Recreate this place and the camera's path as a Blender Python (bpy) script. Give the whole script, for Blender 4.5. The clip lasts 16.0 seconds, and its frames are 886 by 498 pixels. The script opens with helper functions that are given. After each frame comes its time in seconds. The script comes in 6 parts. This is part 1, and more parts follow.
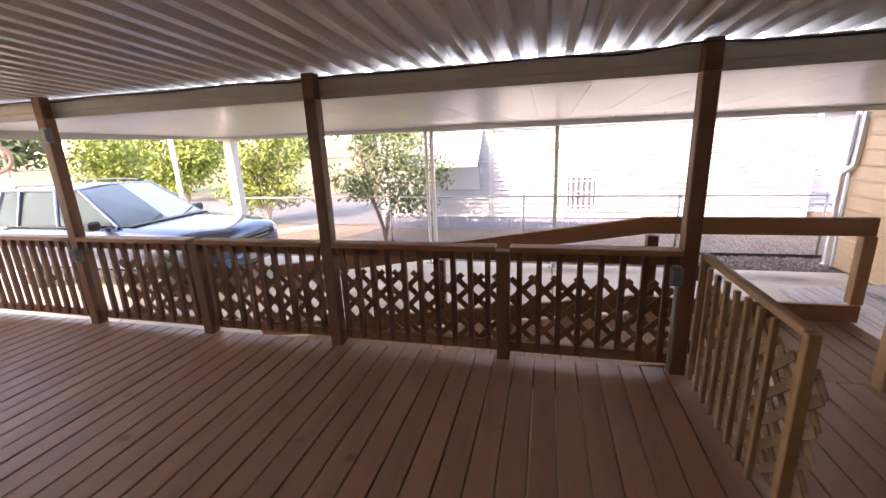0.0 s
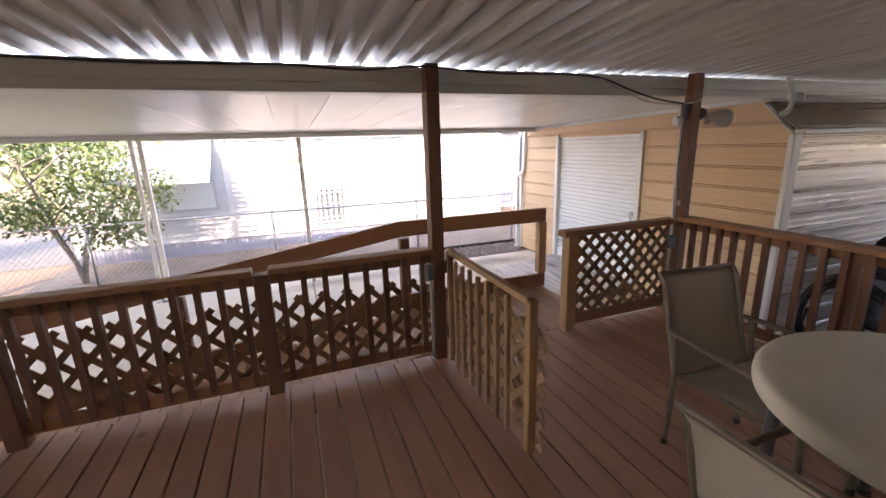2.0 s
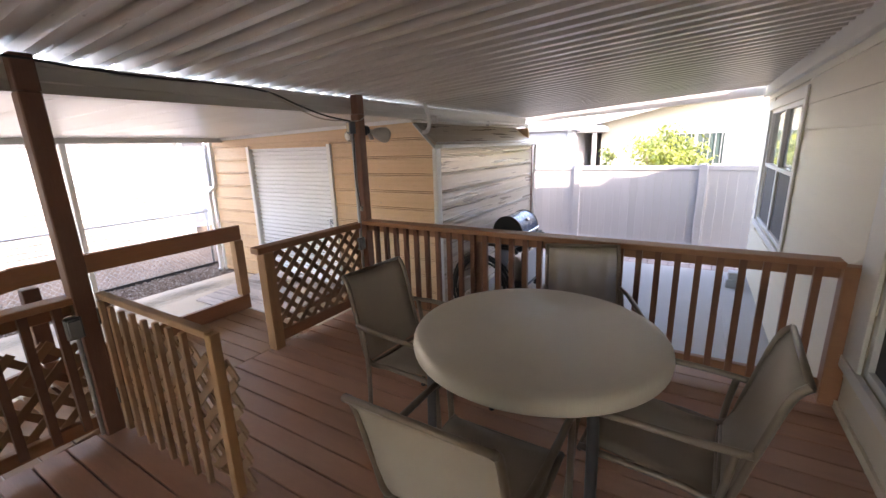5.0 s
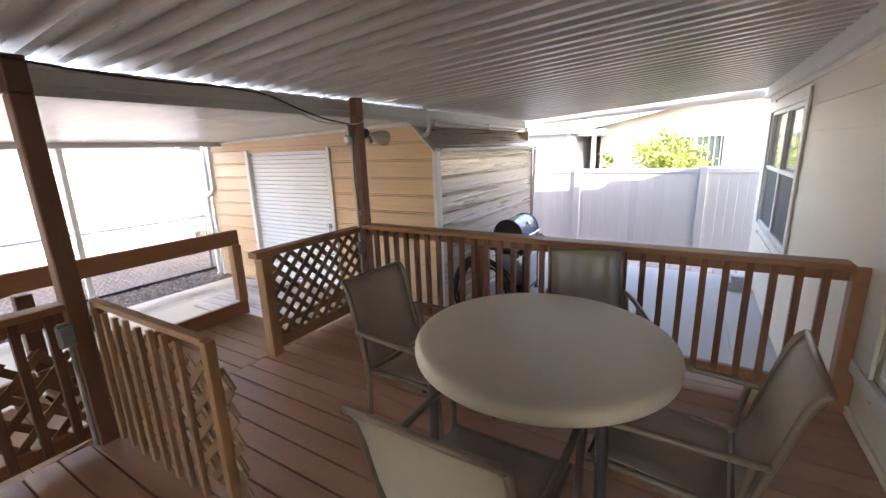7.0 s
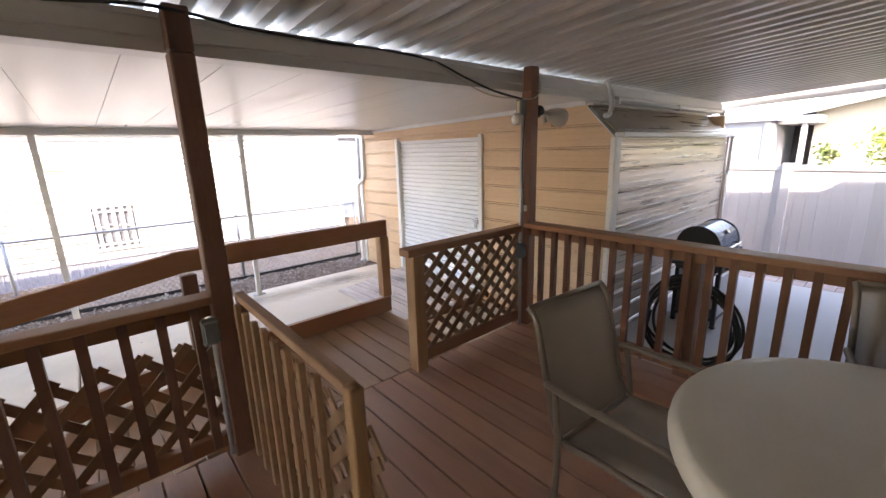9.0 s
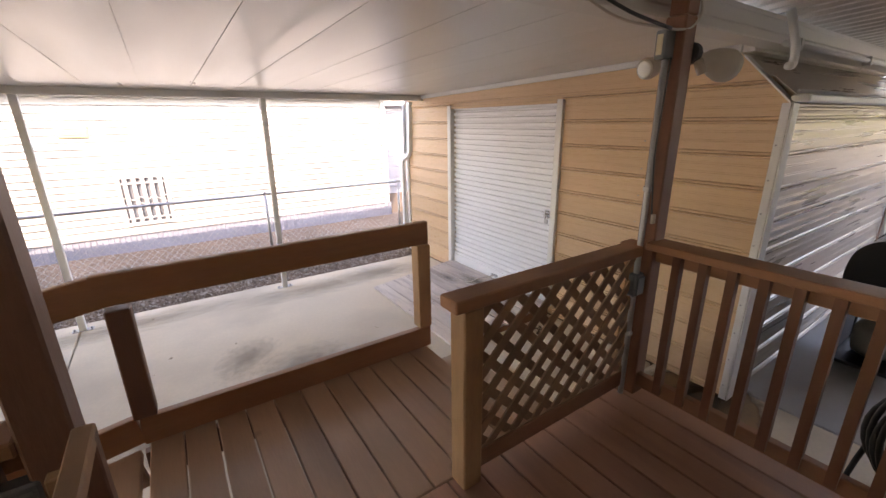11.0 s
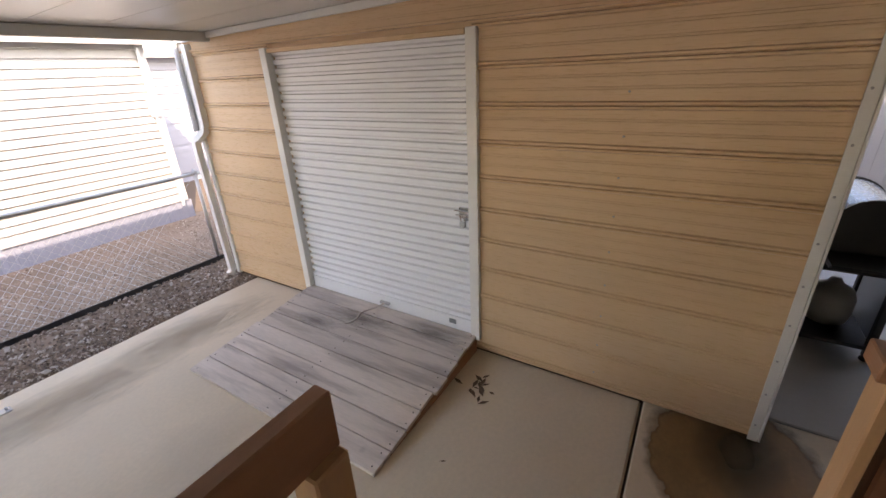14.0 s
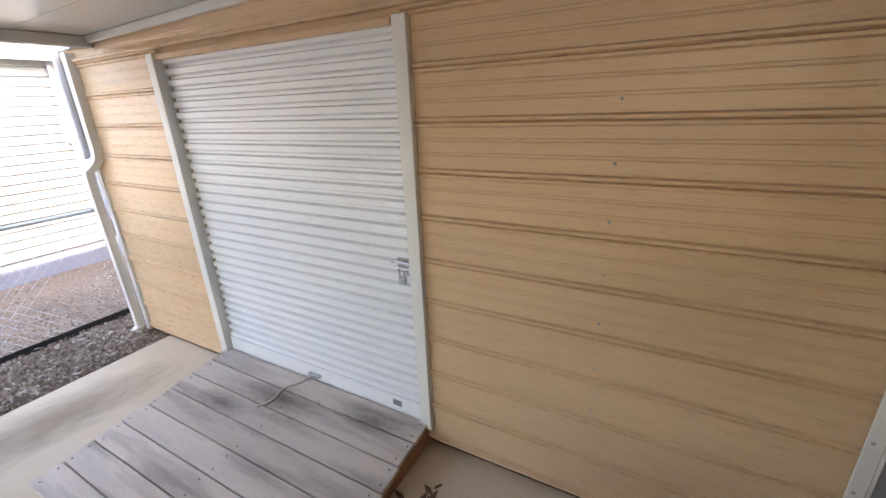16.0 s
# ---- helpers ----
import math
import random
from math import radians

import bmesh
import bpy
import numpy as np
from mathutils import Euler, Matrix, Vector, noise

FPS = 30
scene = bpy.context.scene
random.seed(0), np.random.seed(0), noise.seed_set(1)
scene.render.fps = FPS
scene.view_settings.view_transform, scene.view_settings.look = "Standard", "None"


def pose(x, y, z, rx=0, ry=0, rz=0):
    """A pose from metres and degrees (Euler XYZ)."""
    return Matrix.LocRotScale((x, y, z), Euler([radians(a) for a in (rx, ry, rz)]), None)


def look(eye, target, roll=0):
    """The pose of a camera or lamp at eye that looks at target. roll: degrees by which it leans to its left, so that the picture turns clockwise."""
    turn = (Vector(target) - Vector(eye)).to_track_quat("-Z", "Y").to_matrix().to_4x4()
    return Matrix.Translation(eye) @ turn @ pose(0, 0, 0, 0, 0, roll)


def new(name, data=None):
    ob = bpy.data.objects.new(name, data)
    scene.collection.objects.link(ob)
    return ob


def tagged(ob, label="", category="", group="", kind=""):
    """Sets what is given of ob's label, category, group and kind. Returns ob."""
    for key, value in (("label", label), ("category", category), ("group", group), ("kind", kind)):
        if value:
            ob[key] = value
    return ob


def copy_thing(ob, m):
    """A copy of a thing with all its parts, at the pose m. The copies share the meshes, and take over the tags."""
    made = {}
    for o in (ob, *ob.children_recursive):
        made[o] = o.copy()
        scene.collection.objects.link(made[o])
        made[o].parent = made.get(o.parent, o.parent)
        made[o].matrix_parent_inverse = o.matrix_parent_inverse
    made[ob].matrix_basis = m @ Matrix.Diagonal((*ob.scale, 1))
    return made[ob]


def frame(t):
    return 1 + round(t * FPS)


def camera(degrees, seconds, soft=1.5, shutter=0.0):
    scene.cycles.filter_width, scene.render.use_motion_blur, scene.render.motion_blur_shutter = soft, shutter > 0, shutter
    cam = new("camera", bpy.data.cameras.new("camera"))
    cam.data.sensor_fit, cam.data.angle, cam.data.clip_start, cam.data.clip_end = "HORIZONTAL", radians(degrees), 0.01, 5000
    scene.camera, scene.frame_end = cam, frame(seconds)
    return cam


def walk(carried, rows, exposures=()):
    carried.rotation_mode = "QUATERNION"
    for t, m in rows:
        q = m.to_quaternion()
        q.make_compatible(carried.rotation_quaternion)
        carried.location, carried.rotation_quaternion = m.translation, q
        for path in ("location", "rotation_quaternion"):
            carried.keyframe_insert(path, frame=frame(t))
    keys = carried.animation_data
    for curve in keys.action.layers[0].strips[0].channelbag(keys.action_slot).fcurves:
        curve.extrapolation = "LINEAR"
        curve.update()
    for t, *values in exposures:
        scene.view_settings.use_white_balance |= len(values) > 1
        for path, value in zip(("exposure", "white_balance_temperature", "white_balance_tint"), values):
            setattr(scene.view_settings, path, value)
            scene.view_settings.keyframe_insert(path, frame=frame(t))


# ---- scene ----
cam = camera(94.4, 16.0)
PATH = [
    (0, (0.429, 0.081, 1.514), (-0.051, 1.956, 1.011), -2.3),
    (0.5, (0.419, 0.131, 1.508), (0.266, 2.064, 1.018), -2.2),
    (1, (0.408, 0.164, 1.515), (0.562, 2.098, 1.03), -2.6),
    (1.5, (0.399, 0.176, 1.507), (0.823, 2.07, 1.023), -2.3),
    (2, (0.388, 0.17, 1.506), (1.05, 1.993, 1.017), -1.9),
    (2.5, (0.397, 0.172, 1.505), (1.268, 1.903, 1.012), -1.8),
    (3, (0.413, 0.168, 1.502), (1.481, 1.786, 1.01), -1.7),
    (3.5, (0.455, 0.144, 1.505), (1.703, 1.628, 1.014), -1.7),
    (4, (0.503, 0.094, 1.515), (1.91, 1.428, 1.026), -1.8),
    (4.5, (0.516, 0.075, 1.525), (2.062, 1.244, 1.033), -1.7),
    (5, (0.53, 0.047, 1.525), (2.185, 1.059, 1.039), -1.8),
    (7.5, (0.589, 0.112, 1.504), (2.249, 1.127, 1.044), -2.1),
    (8, (0.752, 0.249, 1.469), (2.203, 1.561, 1.051), -2.0),
    (8.5, (0.849, 0.454, 1.444), (2.147, 1.91, 1.004), -1.4),
    (9, (0.895, 0.752, 1.43), (2.165, 2.223, 0.959), -1.6),
    (11.5, (1.78, 1.942, 1.417), (2.814, 3.539, 0.801), -0.6),
    (12, (1.94, 2.235, 1.394), (3.003, 3.805, 0.757), -0.6),
    (12.5, (2.034, 2.541, 1.392), (3.181, 4.04, 0.73), -1.2),
    (13, (2.087, 2.834, 1.406), (3.363, 4.209, 0.712), -1.9),
    (13.5, (2.285, 3.041, 1.408), (3.705, 4.236, 0.662), -2.3),
    (14, (2.452, 3.243, 1.388), (4.0, 4.226, 0.59), -2.8),
    (14.5, (2.66, 3.306, 1.348), (4.323, 4.025, 0.5), -2.4),
    (15, (2.97, 3.243, 1.357), (4.69, 3.871, 0.553), -2.1),
    (15.5, (3.089, 3.294, 1.331), (4.83, 4.002, 0.647), -2.7),
    (16, (3.189, 3.405, 1.272), (4.825, 4.333, 0.59), -2.5),
]
EXPOSURES = [(0, 3.58, 8200, 29), (2, 3.75, 8000, 26), (4, 3.83, 8000, 25), (7.5, 4.13, 7700, 21), (9, 3.9, 7900, 22), (11.5, 3.5, 8700, 26), (13.5, 3.17, 8700, 24), (14.5, 3.42, 8300, 21), (16, 3.72, 7700, 18)]
walk(cam, [(t, look(eye, target, roll)) for t, eye, target, roll in PATH], EXPOSURES)

# ---- light ----
SUN_WAY = Vector((0.68, 1.18, -0.92))
world = bpy.data.worlds.new("sky")
scene.world = world
world.use_nodes = True
sky = world.node_tree.nodes.new("ShaderNodeTexSky")
sky.sky_type, sky.sun_disc = "NISHITA", False
sky.sun_elevation = math.asin(0.92 / SUN_WAY.length)
sky.sun_rotation = math.atan2(-SUN_WAY.x, -SUN_WAY.y)
sky.air_density, sky.dust_density = 1.0, 1.0
background = world.node_tree.nodes["Background"]
background.inputs["Strength"].default_value = 0.15
world.node_tree.links.new(sky.outputs["Color"], background.inputs["Color"])
sun = new("sun", bpy.data.lights.new("sun", "SUN"))
sun.data.energy, sun.data.angle, sun.data.color = 1.0, radians(0.53), (1.0, 0.95, 0.87)
sun.matrix_world = look((-20, -20, 30), Vector((-20, -20, 30)) + SUN_WAY)


# ---- materials ----
def material(name, color, rough=0.6, metal=0.0, spread=0.12, scale=3.0, grain=40.0, bump=0.15, stretch=(1, 1, 1), stain=None, stain_amount=0.0,
             stain_scale=1.2, per_piece=0.0, transmission=0.0, coat=0.0, spec=0.5, knots=0.0):
    m = bpy.data.materials.new(name)
    m.use_nodes = True
    n, l = m.node_tree.nodes, m.node_tree.links
    b = n["Principled BSDF"]
    b.inputs["Metallic"].default_value, b.inputs["Roughness"].default_value = metal, rough
    b.inputs["Specular IOR Level"].default_value = spec
    b.inputs["Transmission Weight"].default_value, b.inputs["Coat Weight"].default_value = transmission, coat
    co = n.new("ShaderNodeTexCoord")
    mp = n.new("ShaderNodeMapping")
    mp.inputs["Scale"].default_value = stretch
    l.new(co.outputs["Object"], mp.inputs["Vector"])
    info = n.new("ShaderNodeObjectInfo")
    shift = n.new("ShaderNodeVectorMath")
    shift.operation = "SCALE"
    shift.inputs[0].default_value = (17.0, 9.0, 23.0)
    l.new(info.outputs["Random"], shift.inputs["Scale"])
    add = n.new("ShaderNodeVectorMath")
    l.new(mp.outputs["Vector"], add.inputs[0])
    l.new(shift.outputs["Vector"], add.inputs[1])

    def noise_tex(sc, detail):
        t = n.new("ShaderNodeTexNoise")
        t.inputs["Scale"].default_value, t.inputs["Detail"].default_value = sc, detail
        l.new(add.outputs["Vector"], t.inputs["Vector"])
        return t
    broad, fine = noise_tex(scale, 4), noise_tex(grain, 6)

    def math_node(op, a, c, d=None):
        t = n.new("ShaderNodeMath")
        t.operation = op
        for k, v in enumerate((a, c, d)):
            if v is None:
                continue
            if isinstance(v, (int, float)):
                t.inputs[k].default_value = v
            else:
                l.new(v, t.inputs[k])
        return t.outputs[0]
    mix = math_node("ADD", math_node("MULTIPLY", broad.outputs["Fac"], 0.55), math_node("MULTIPLY", fine.outputs["Fac"], 0.45))
    val = math_node("MULTIPLY_ADD", math_node("SUBTRACT", mix, 0.5), 2.6 * spread, 1.0)
    if per_piece:
        val = math_node("MULTIPLY", val, math_node("MULTIPLY_ADD", math_node("SUBTRACT", info.outputs["Random"], 0.5), 2 * per_piece, 1.0))
    hue = n.new("ShaderNodeHueSaturation")
    hue.inputs["Color"].default_value = (*color, 1)
    l.new(val, hue.inputs["Value"])
    out = hue.outputs["Color"]
    if stain:
        patch = noise_tex(stain_scale, 5)
        ramp = n.new("ShaderNodeMapRange")
        ramp.inputs["From Min"].default_value, ramp.inputs["From Max"].default_value = 0.5, 0.72
        ramp.inputs["To Max"].default_value = stain_amount
        l.new(patch.outputs["Fac"], ramp.inputs["Value"])
        blend = n.new("ShaderNodeMix")
        blend.data_type = "RGBA"
        blend.inputs[7].default_value = (*stain, 1)
        l.new(ramp.outputs["Result"], blend.inputs[0])
        l.new(out, blend.inputs[6])
        out = blend.outputs[2]
    if knots:
        spot = n.new("ShaderNodeTexVoronoi")
        spot.inputs["Scale"].default_value = 2.1
        where = n.new("ShaderNodeVectorMath")
        l.new(co.outputs["Object"], where.inputs[0])
        l.new(shift.outputs["Vector"], where.inputs[1])
        l.new(where.outputs["Vector"], spot.inputs["Vector"])
        near = n.new("ShaderNodeMapRange")
        near.inputs["From Min"].default_value, near.inputs["From Max"].default_value = 0.085, 0.03
        near.inputs["To Max"].default_value = knots
        l.new(spot.outputs["Distance"], near.inputs["Value"])
        dark = n.new("ShaderNodeMix")
        dark.data_type = "RGBA"
        dark.inputs[7].default_value = (*[c * 0.3 for c in color], 1)
        l.new(near.outputs["Result"], dark.inputs[0])
        l.new(out, dark.inputs[6])
        out = dark.outputs[2]
    l.new(out, b.inputs["Base Color"])
    l.new(math_node("MULTIPLY_ADD", math_node("SUBTRACT", fine.outputs["Fac"], 0.5), 0.25 if rough > 0.15 else 0.02, rough), b.inputs["Roughness"])
    if bump:
        bn = n.new("ShaderNodeBump")
        bn.inputs["Strength"].default_value, bn.inputs["Distance"].default_value = bump, 0.004
        l.new(fine.outputs["Fac"], bn.inputs["Height"])
        l.new(bn.outputs["Normal"], b.inputs["Normal"])
    return m


DECK = material("deck_wood", (0.5, 0.275, 0.185), 0.45, spread=0.14, scale=2.0, grain=22, bump=0.22, stretch=(5, 0.6, 5), stain=(0.28, 0.16, 0.125), stain_amount=0.5, stain_scale=1.5, per_piece=0.1, knots=0.75)
LANDING = material("landing_wood", (0.46, 0.29, 0.19), 0.65, spread=0.16, scale=2.0, grain=22, bump=0.22, stretch=(5, 0.6, 5), stain=(0.2, 0.12, 0.08), stain_amount=0.4, per_piece=0.1, knots=0.75)
STEP = material("step_wood", (0.46, 0.33, 0.23), 0.7, spread=0.14, scale=3.0, grain=30, bump=0.2, stretch=(4, 0.8, 4))
CEDAR = material("cedar_dark", (0.19, 0.1, 0.068), 0.55, spread=0.22, scale=3.0, grain=26, bump=0.25, stretch=(4, 4, 0.7), stain=(0.15, 0.075, 0.05), stain_amount=0.5, stain_scale=3, per_piece=0.12)
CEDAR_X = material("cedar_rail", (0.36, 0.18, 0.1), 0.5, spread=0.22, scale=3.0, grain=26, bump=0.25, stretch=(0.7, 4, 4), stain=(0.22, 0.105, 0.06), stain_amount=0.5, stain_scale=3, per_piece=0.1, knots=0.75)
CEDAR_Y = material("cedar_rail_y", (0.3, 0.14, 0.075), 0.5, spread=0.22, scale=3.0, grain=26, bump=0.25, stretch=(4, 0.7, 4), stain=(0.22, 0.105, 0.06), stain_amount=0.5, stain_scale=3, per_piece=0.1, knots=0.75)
FRESH = material("fresh_wood", (0.5, 0.3, 0.16), 0.6, spread=0.2, scale=3.0, grain=26, bump=0.25, stretch=(4, 4, 0.7), stain=(0.25, 0.13, 0.07), stain_amount=0.5, stain_scale=3, per_piece=0.12, knots=0.75)
CEDAR_RED = material("cedar_red", (0.2, 0.085, 0.045), 0.5, spread=0.22, scale=3.0, grain=26, bump=0.25, stretch=(4, 4, 0.7), stain=(0.12, 0.05, 0.03), stain_amount=0.5, stain_scale=3, per_piece=0.12)
LATTICE = material("lattice_wood", (0.38, 0.235, 0.145), 0.65, spread=0.22, scale=4.0, grain=30, bump=0.25, stain=(0.14, 0.08, 0.05), stain_amount=0.4, stain_scale=3, per_piece=0.15)
GREYWOOD = material("weathered_wood", (0.6, 0.52, 0.465), 0.78, spread=0.26, scale=2.5, grain=26, bump=0.35, stretch=(5, 0.6, 5), stain=(0.24, 0.195, 0.175), stain_amount=0.7, stain_scale=2.2, per_piece=0.1, knots=0.75)
AWNING = material("awning_pan", (0.7, 0.665, 0.61), 0.32, spread=0.1, scale=1.5, grain=12, bump=0.05, stretch=(3, 0.4, 3), stain=(0.42, 0.38, 0.34), stain_amount=0.4)
CARPORT = material("carport_pan", (0.66, 0.65, 0.615), 0.33, spread=0.02, scale=0.6, grain=2, bump=0.0, stretch=(4, 0.4, 3), stain=(0.66, 0.64, 0.6), stain_amount=0.2, stain_scale=0.5)
WHITE = material("white_enamel", (0.74, 0.74, 0.72), 0.4, spread=0.07, scale=2.0, grain=20, bump=0.05, stain=(0.55, 0.53, 0.5), stain_amount=0.3)
BEAM = material("white_beam", (0.63, 0.62, 0.59), 0.42, spread=0.08, scale=1.0, grain=14, bump=0.05, stretch=(0.5, 3, 3), stain=(0.45, 0.42, 0.38), stain_amount=0.4)
TAN = material("tan_siding", (0.66, 0.455, 0.28), 0.3, spread=0.05, scale=1.0, grain=30, bump=0.05, stretch=(4, 0.35, 6), stain=(0.58, 0.385, 0.205), stain_amount=0.3, stain_scale=0.8)
# Greyer, part-metallic copy of TAN: the side's sky sheen is put into its colour.
TAN_SHEEN = material("tan_siding_sheen", (0.52, 0.46, 0.395), 0.3, 0.45, spread=0.03, scale=0.8, grain=4, bump=0.0, stretch=(0.3, 4, 6), stain=(0.42, 0.3, 0.19), stain_amount=0.35, stain_scale=0.7)
ROLLDOOR = material("roll_door", (0.78, 0.8, 0.83), 0.36, spread=0.02, scale=1.0, grain=18, bump=0.04, stretch=(3, 0.6, 3))
CREAM = material("cream_siding", (0.74, 0.68, 0.55), 0.55, spread=0.05, scale=1.5, grain=35, bump=0.2, stretch=(0.5, 4, 6), stain=(0.66,0.6,0.48), stain_amount=0.25, per_piece=0.02)
TRIM = material("cream_trim", (0.72, 0.7, 0.65), 0.5, spread=0.05, scale=2, grain=20, bump=0.05)
VINYL = material("white_vinyl", (0.42, 0.42, 0.415), 0.45, spread=0.04, scale=1.2, grain=18, bump=0.05, per_piece=0.03)
FENCE = material("fence_vinyl", (0.43, 0.44, 0.46), 0.45, spread=0.06, scale=1.2, grain=18, bump=0.05, stretch=(3, 3, 0.5), per_piece=0.05)
CONCRETE = material("concrete", (0.64, 0.535, 0.405), 0.72, spread=0.16, scale=1.3, grain=38, bump=0.25, stain=(0.42, 0.345, 0.265), stain_amount=0.75, stain_scale=0.7)
PATIO = material("patio_concrete", (0.44, 0.42, 0.4), 0.7, spread=0.1, scale=1.1, grain=34, bump=0.2, stain=(0.45, 0.45, 0.455), stain_amount=0.6, stain_scale=0.8)
GRAVEL = material("gravel", (0.24, 0.175, 0.13), 0.9, spread=0.5, scale=1.4, grain=55, bump=0.9, stain=(0.11, 0.09, 0.075), stain_amount=0.5)
PEBBLE = material("pebble", (0.3, 0.25, 0.21), 0.85, spread=0.5, scale=30, grain=60, bump=0.3)
_n, _l = PEBBLE.node_tree.nodes, PEBBLE.node_tree.links
_geo, _tone = _n.new("ShaderNodeNewGeometry"), _n.new("ShaderNodeValToRGB")
_tone.color_ramp.elements[0].color, _tone.color_ramp.elements[1].color = (0.11, 0.075, 0.055, 1), (0.5, 0.43, 0.37, 1)
_mid = _tone.color_ramp.elements.new(0.72)
_mid.color = (0.28, 0.2, 0.15, 1)
_l.new(_geo.outputs["Random Per Island"], _tone.inputs["Fac"])
_l.new(_tone.outputs["Color"], _n["Principled BSDF"].inputs["Base Color"])
DIRT = material("dirt", (0.16, 0.11, 0.075), 0.95, spread=0.2, scale=0.5, grain=6, bump=0.3, stain=(0.22, 0.16, 0.1), stain_amount=0.7, stain_scale=0.15)
ROAD = material("road", (0.12, 0.11, 0.105), 0.9, spread=0.1, scale=0.6, grain=20, bump=0.2)
GRASS = material("dry_field", (0.2, 0.155, 0.07), 0.95, spread=0.3, scale=0.3, grain=4, bump=0.4, stain=(0.1, 0.115, 0.035), stain_amount=0.8, stain_scale=0.06)
BRICK = material("paver", (0.4, 0.31, 0.27), 0.8, spread=0.2, scale=6, grain=40, bump=0.3, per_piece=0.2)
# Blue-grey because the shade at the house's foot is put into the colour.
SKIRT_SHADED = material("skirting", (0.27, 0.29, 0.355), 0.5, spread=0.06, scale=2, grain=25, bump=0.1, stretch=(6, 6, 0.5))
GREYMETAL = material("galvanised", (0.42, 0.43, 0.44), 0.42, 0.75, spread=0.12, scale=6, grain=40, bump=0.05)
CHROME = material("steel", (0.62, 0.62, 0.62), 0.22, 1.0, spread=0.06, scale=10, grain=50, bump=0.02)
CONDUIT = material("conduit_grey", (0.46, 0.48, 0.5), 0.45, 0.2, spread=0.1, scale=8, grain=40, bump=0.05)
CABLE = material("black_cable", (0.03, 0.03, 0.032), 0.5, spread=0.1, scale=8, grain=40, bump=0.05)
LAMPWHITE = material("lamp_housing", (0.5, 0.46, 0.4), 0.4, spread=0.06, scale=10, grain=40, bump=0.03)
LAMPGLASS = material("lamp_lens", (0.78, 0.78, 0.72), 0.2, spread=0.03, scale=10, grain=40, bump=0.02)
FRAME = material("chair_frame", (0.21, 0.175, 0.145), 0.36, 0.3, spread=0.1, scale=10, grain=60, bump=0.05)
SLING = material("chair_sling", (0.5, 0.45, 0.38), 0.7, spread=0.06, scale=8, grain=260, bump=0.35)
SLING.node_tree.nodes["Principled BSDF"].inputs["Alpha"].default_value = 0.72
TABLETOP = material("table_top", (0.82, 0.78, 0.69), 0.4, spread=0.035, scale=3, grain=120, bump=0.12, stain=(0.6, 0.55, 0.45), stain_amount=0.3, stain_scale=2)
TABLELEG = material("table_leg", (0.1, 0.105, 0.115), 0.35, 0.4, spread=0.08, scale=10, grain=60, bump=0.05)
# The sky's blue reflection on the lid is mixed into this base colour.
LID_SKYBLUE = material("grill_lid", (0.09, 0.14, 0.24), 0.25, 0.4, spread=0.1, scale=8, grain=50, bump=0.03)
GRILLBLACK = material("grill_black", (0.028, 0.027, 0.028), 0.5, 0.1, spread=0.2, scale=8, grain=50, bump=0.1)
RUBBER = material("hose_rubber", (0.02, 0.022, 0.022), 0.55, spread=0.2, scale=8, grain=40, bump=0.1)
CARPAINT = material("car_paint", (0.085, 0.115, 0.175), 0.22, 0.55, spread=0.04, scale=1, grain=200, bump=0.0, coat=0.5)
CARBLACK = material("car_plastic", (0.02, 0.02, 0.022), 0.5, spread=0.1, scale=8, grain=60, bump=0.05)
CARGLASS = material("car_glass", (0.1, 0.15, 0.14), 0.02, spread=0.0, scale=1, grain=1, bump=0.0, transmission=0.4, spec=0.05)
TYRE = material("tyre", (0.018, 0.018, 0.018), 0.8, spread=0.2, scale=8, grain=60, bump=0.3)
PANE = material("window_pane", (0.75, 0.8, 0.8), 0.02, spread=0.0, scale=1, grain=1, bump=0.0, transmission=0.95)
# Near-black colour standing in for the unlit room behind a window.
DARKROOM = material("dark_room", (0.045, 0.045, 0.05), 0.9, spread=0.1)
SCREEN = material("insect_screen", (0.06, 0.06, 0.065), 0.7, spread=0.06, scale=4, grain=300, bump=0.2)
BLIND = material("pale_blind", (0.6, 0.62, 0.6), 0.6, spread=0.05, scale=2, grain=20)
BARK = material("bark", (0.24, 0.19, 0.15), 0.9, spread=0.3, scale=6, grain=40, bump=0.6, stretch=(3, 3, 0.8))
LEAF = material("leaf_green", (0.12, 0.17, 0.05), 0.5, spread=0.5, scale=2.5, grain=9, bump=0.0, stain=(0.14, 0.16, 0.03), stain_amount=0.8, stain_scale=3)
LEAFY = material("leaf_yellow", (0.16, 0.21, 0.035), 0.5, spread=0.5, scale=2.0, grain=8, bump=0.0, stain=(0.26, 0.26, 0.04), stain_amount=0.8, stain_scale=2)
FARLEAF = material("leaf_far", (0.08, 0.11, 0.05), 0.7, spread=0.4, scale=0.5, grain=3, bump=0.0)
STUCCO = material("beige_stucco", (0.4, 0.385, 0.33), 0.8, spread=0.06, scale=1, grain=40, bump=0.3)
GREYWALL = material("grey_wall", (0.32, 0.33, 0.365), 0.7, spread=0.06, scale=1, grain=30, bump=0.2)
SHINGLE = material("roofing", (0.3, 0.28, 0.27), 0.85, spread=0.2, scale=3, grain=30, bump=0.4)
BARSHADE = material("shaded_pane", (0.16, 0.17, 0.19), 0.3, spread=0.05, scale=3)
EDGING = material("black_edging", (0.025, 0.025, 0.028), 0.6, spread=0.3, scale=5, grain=40, bump=0.4)
YELLOWVENT = material("vent_cream", (0.36, 0.31, 0.19), 0.6, spread=0.05)
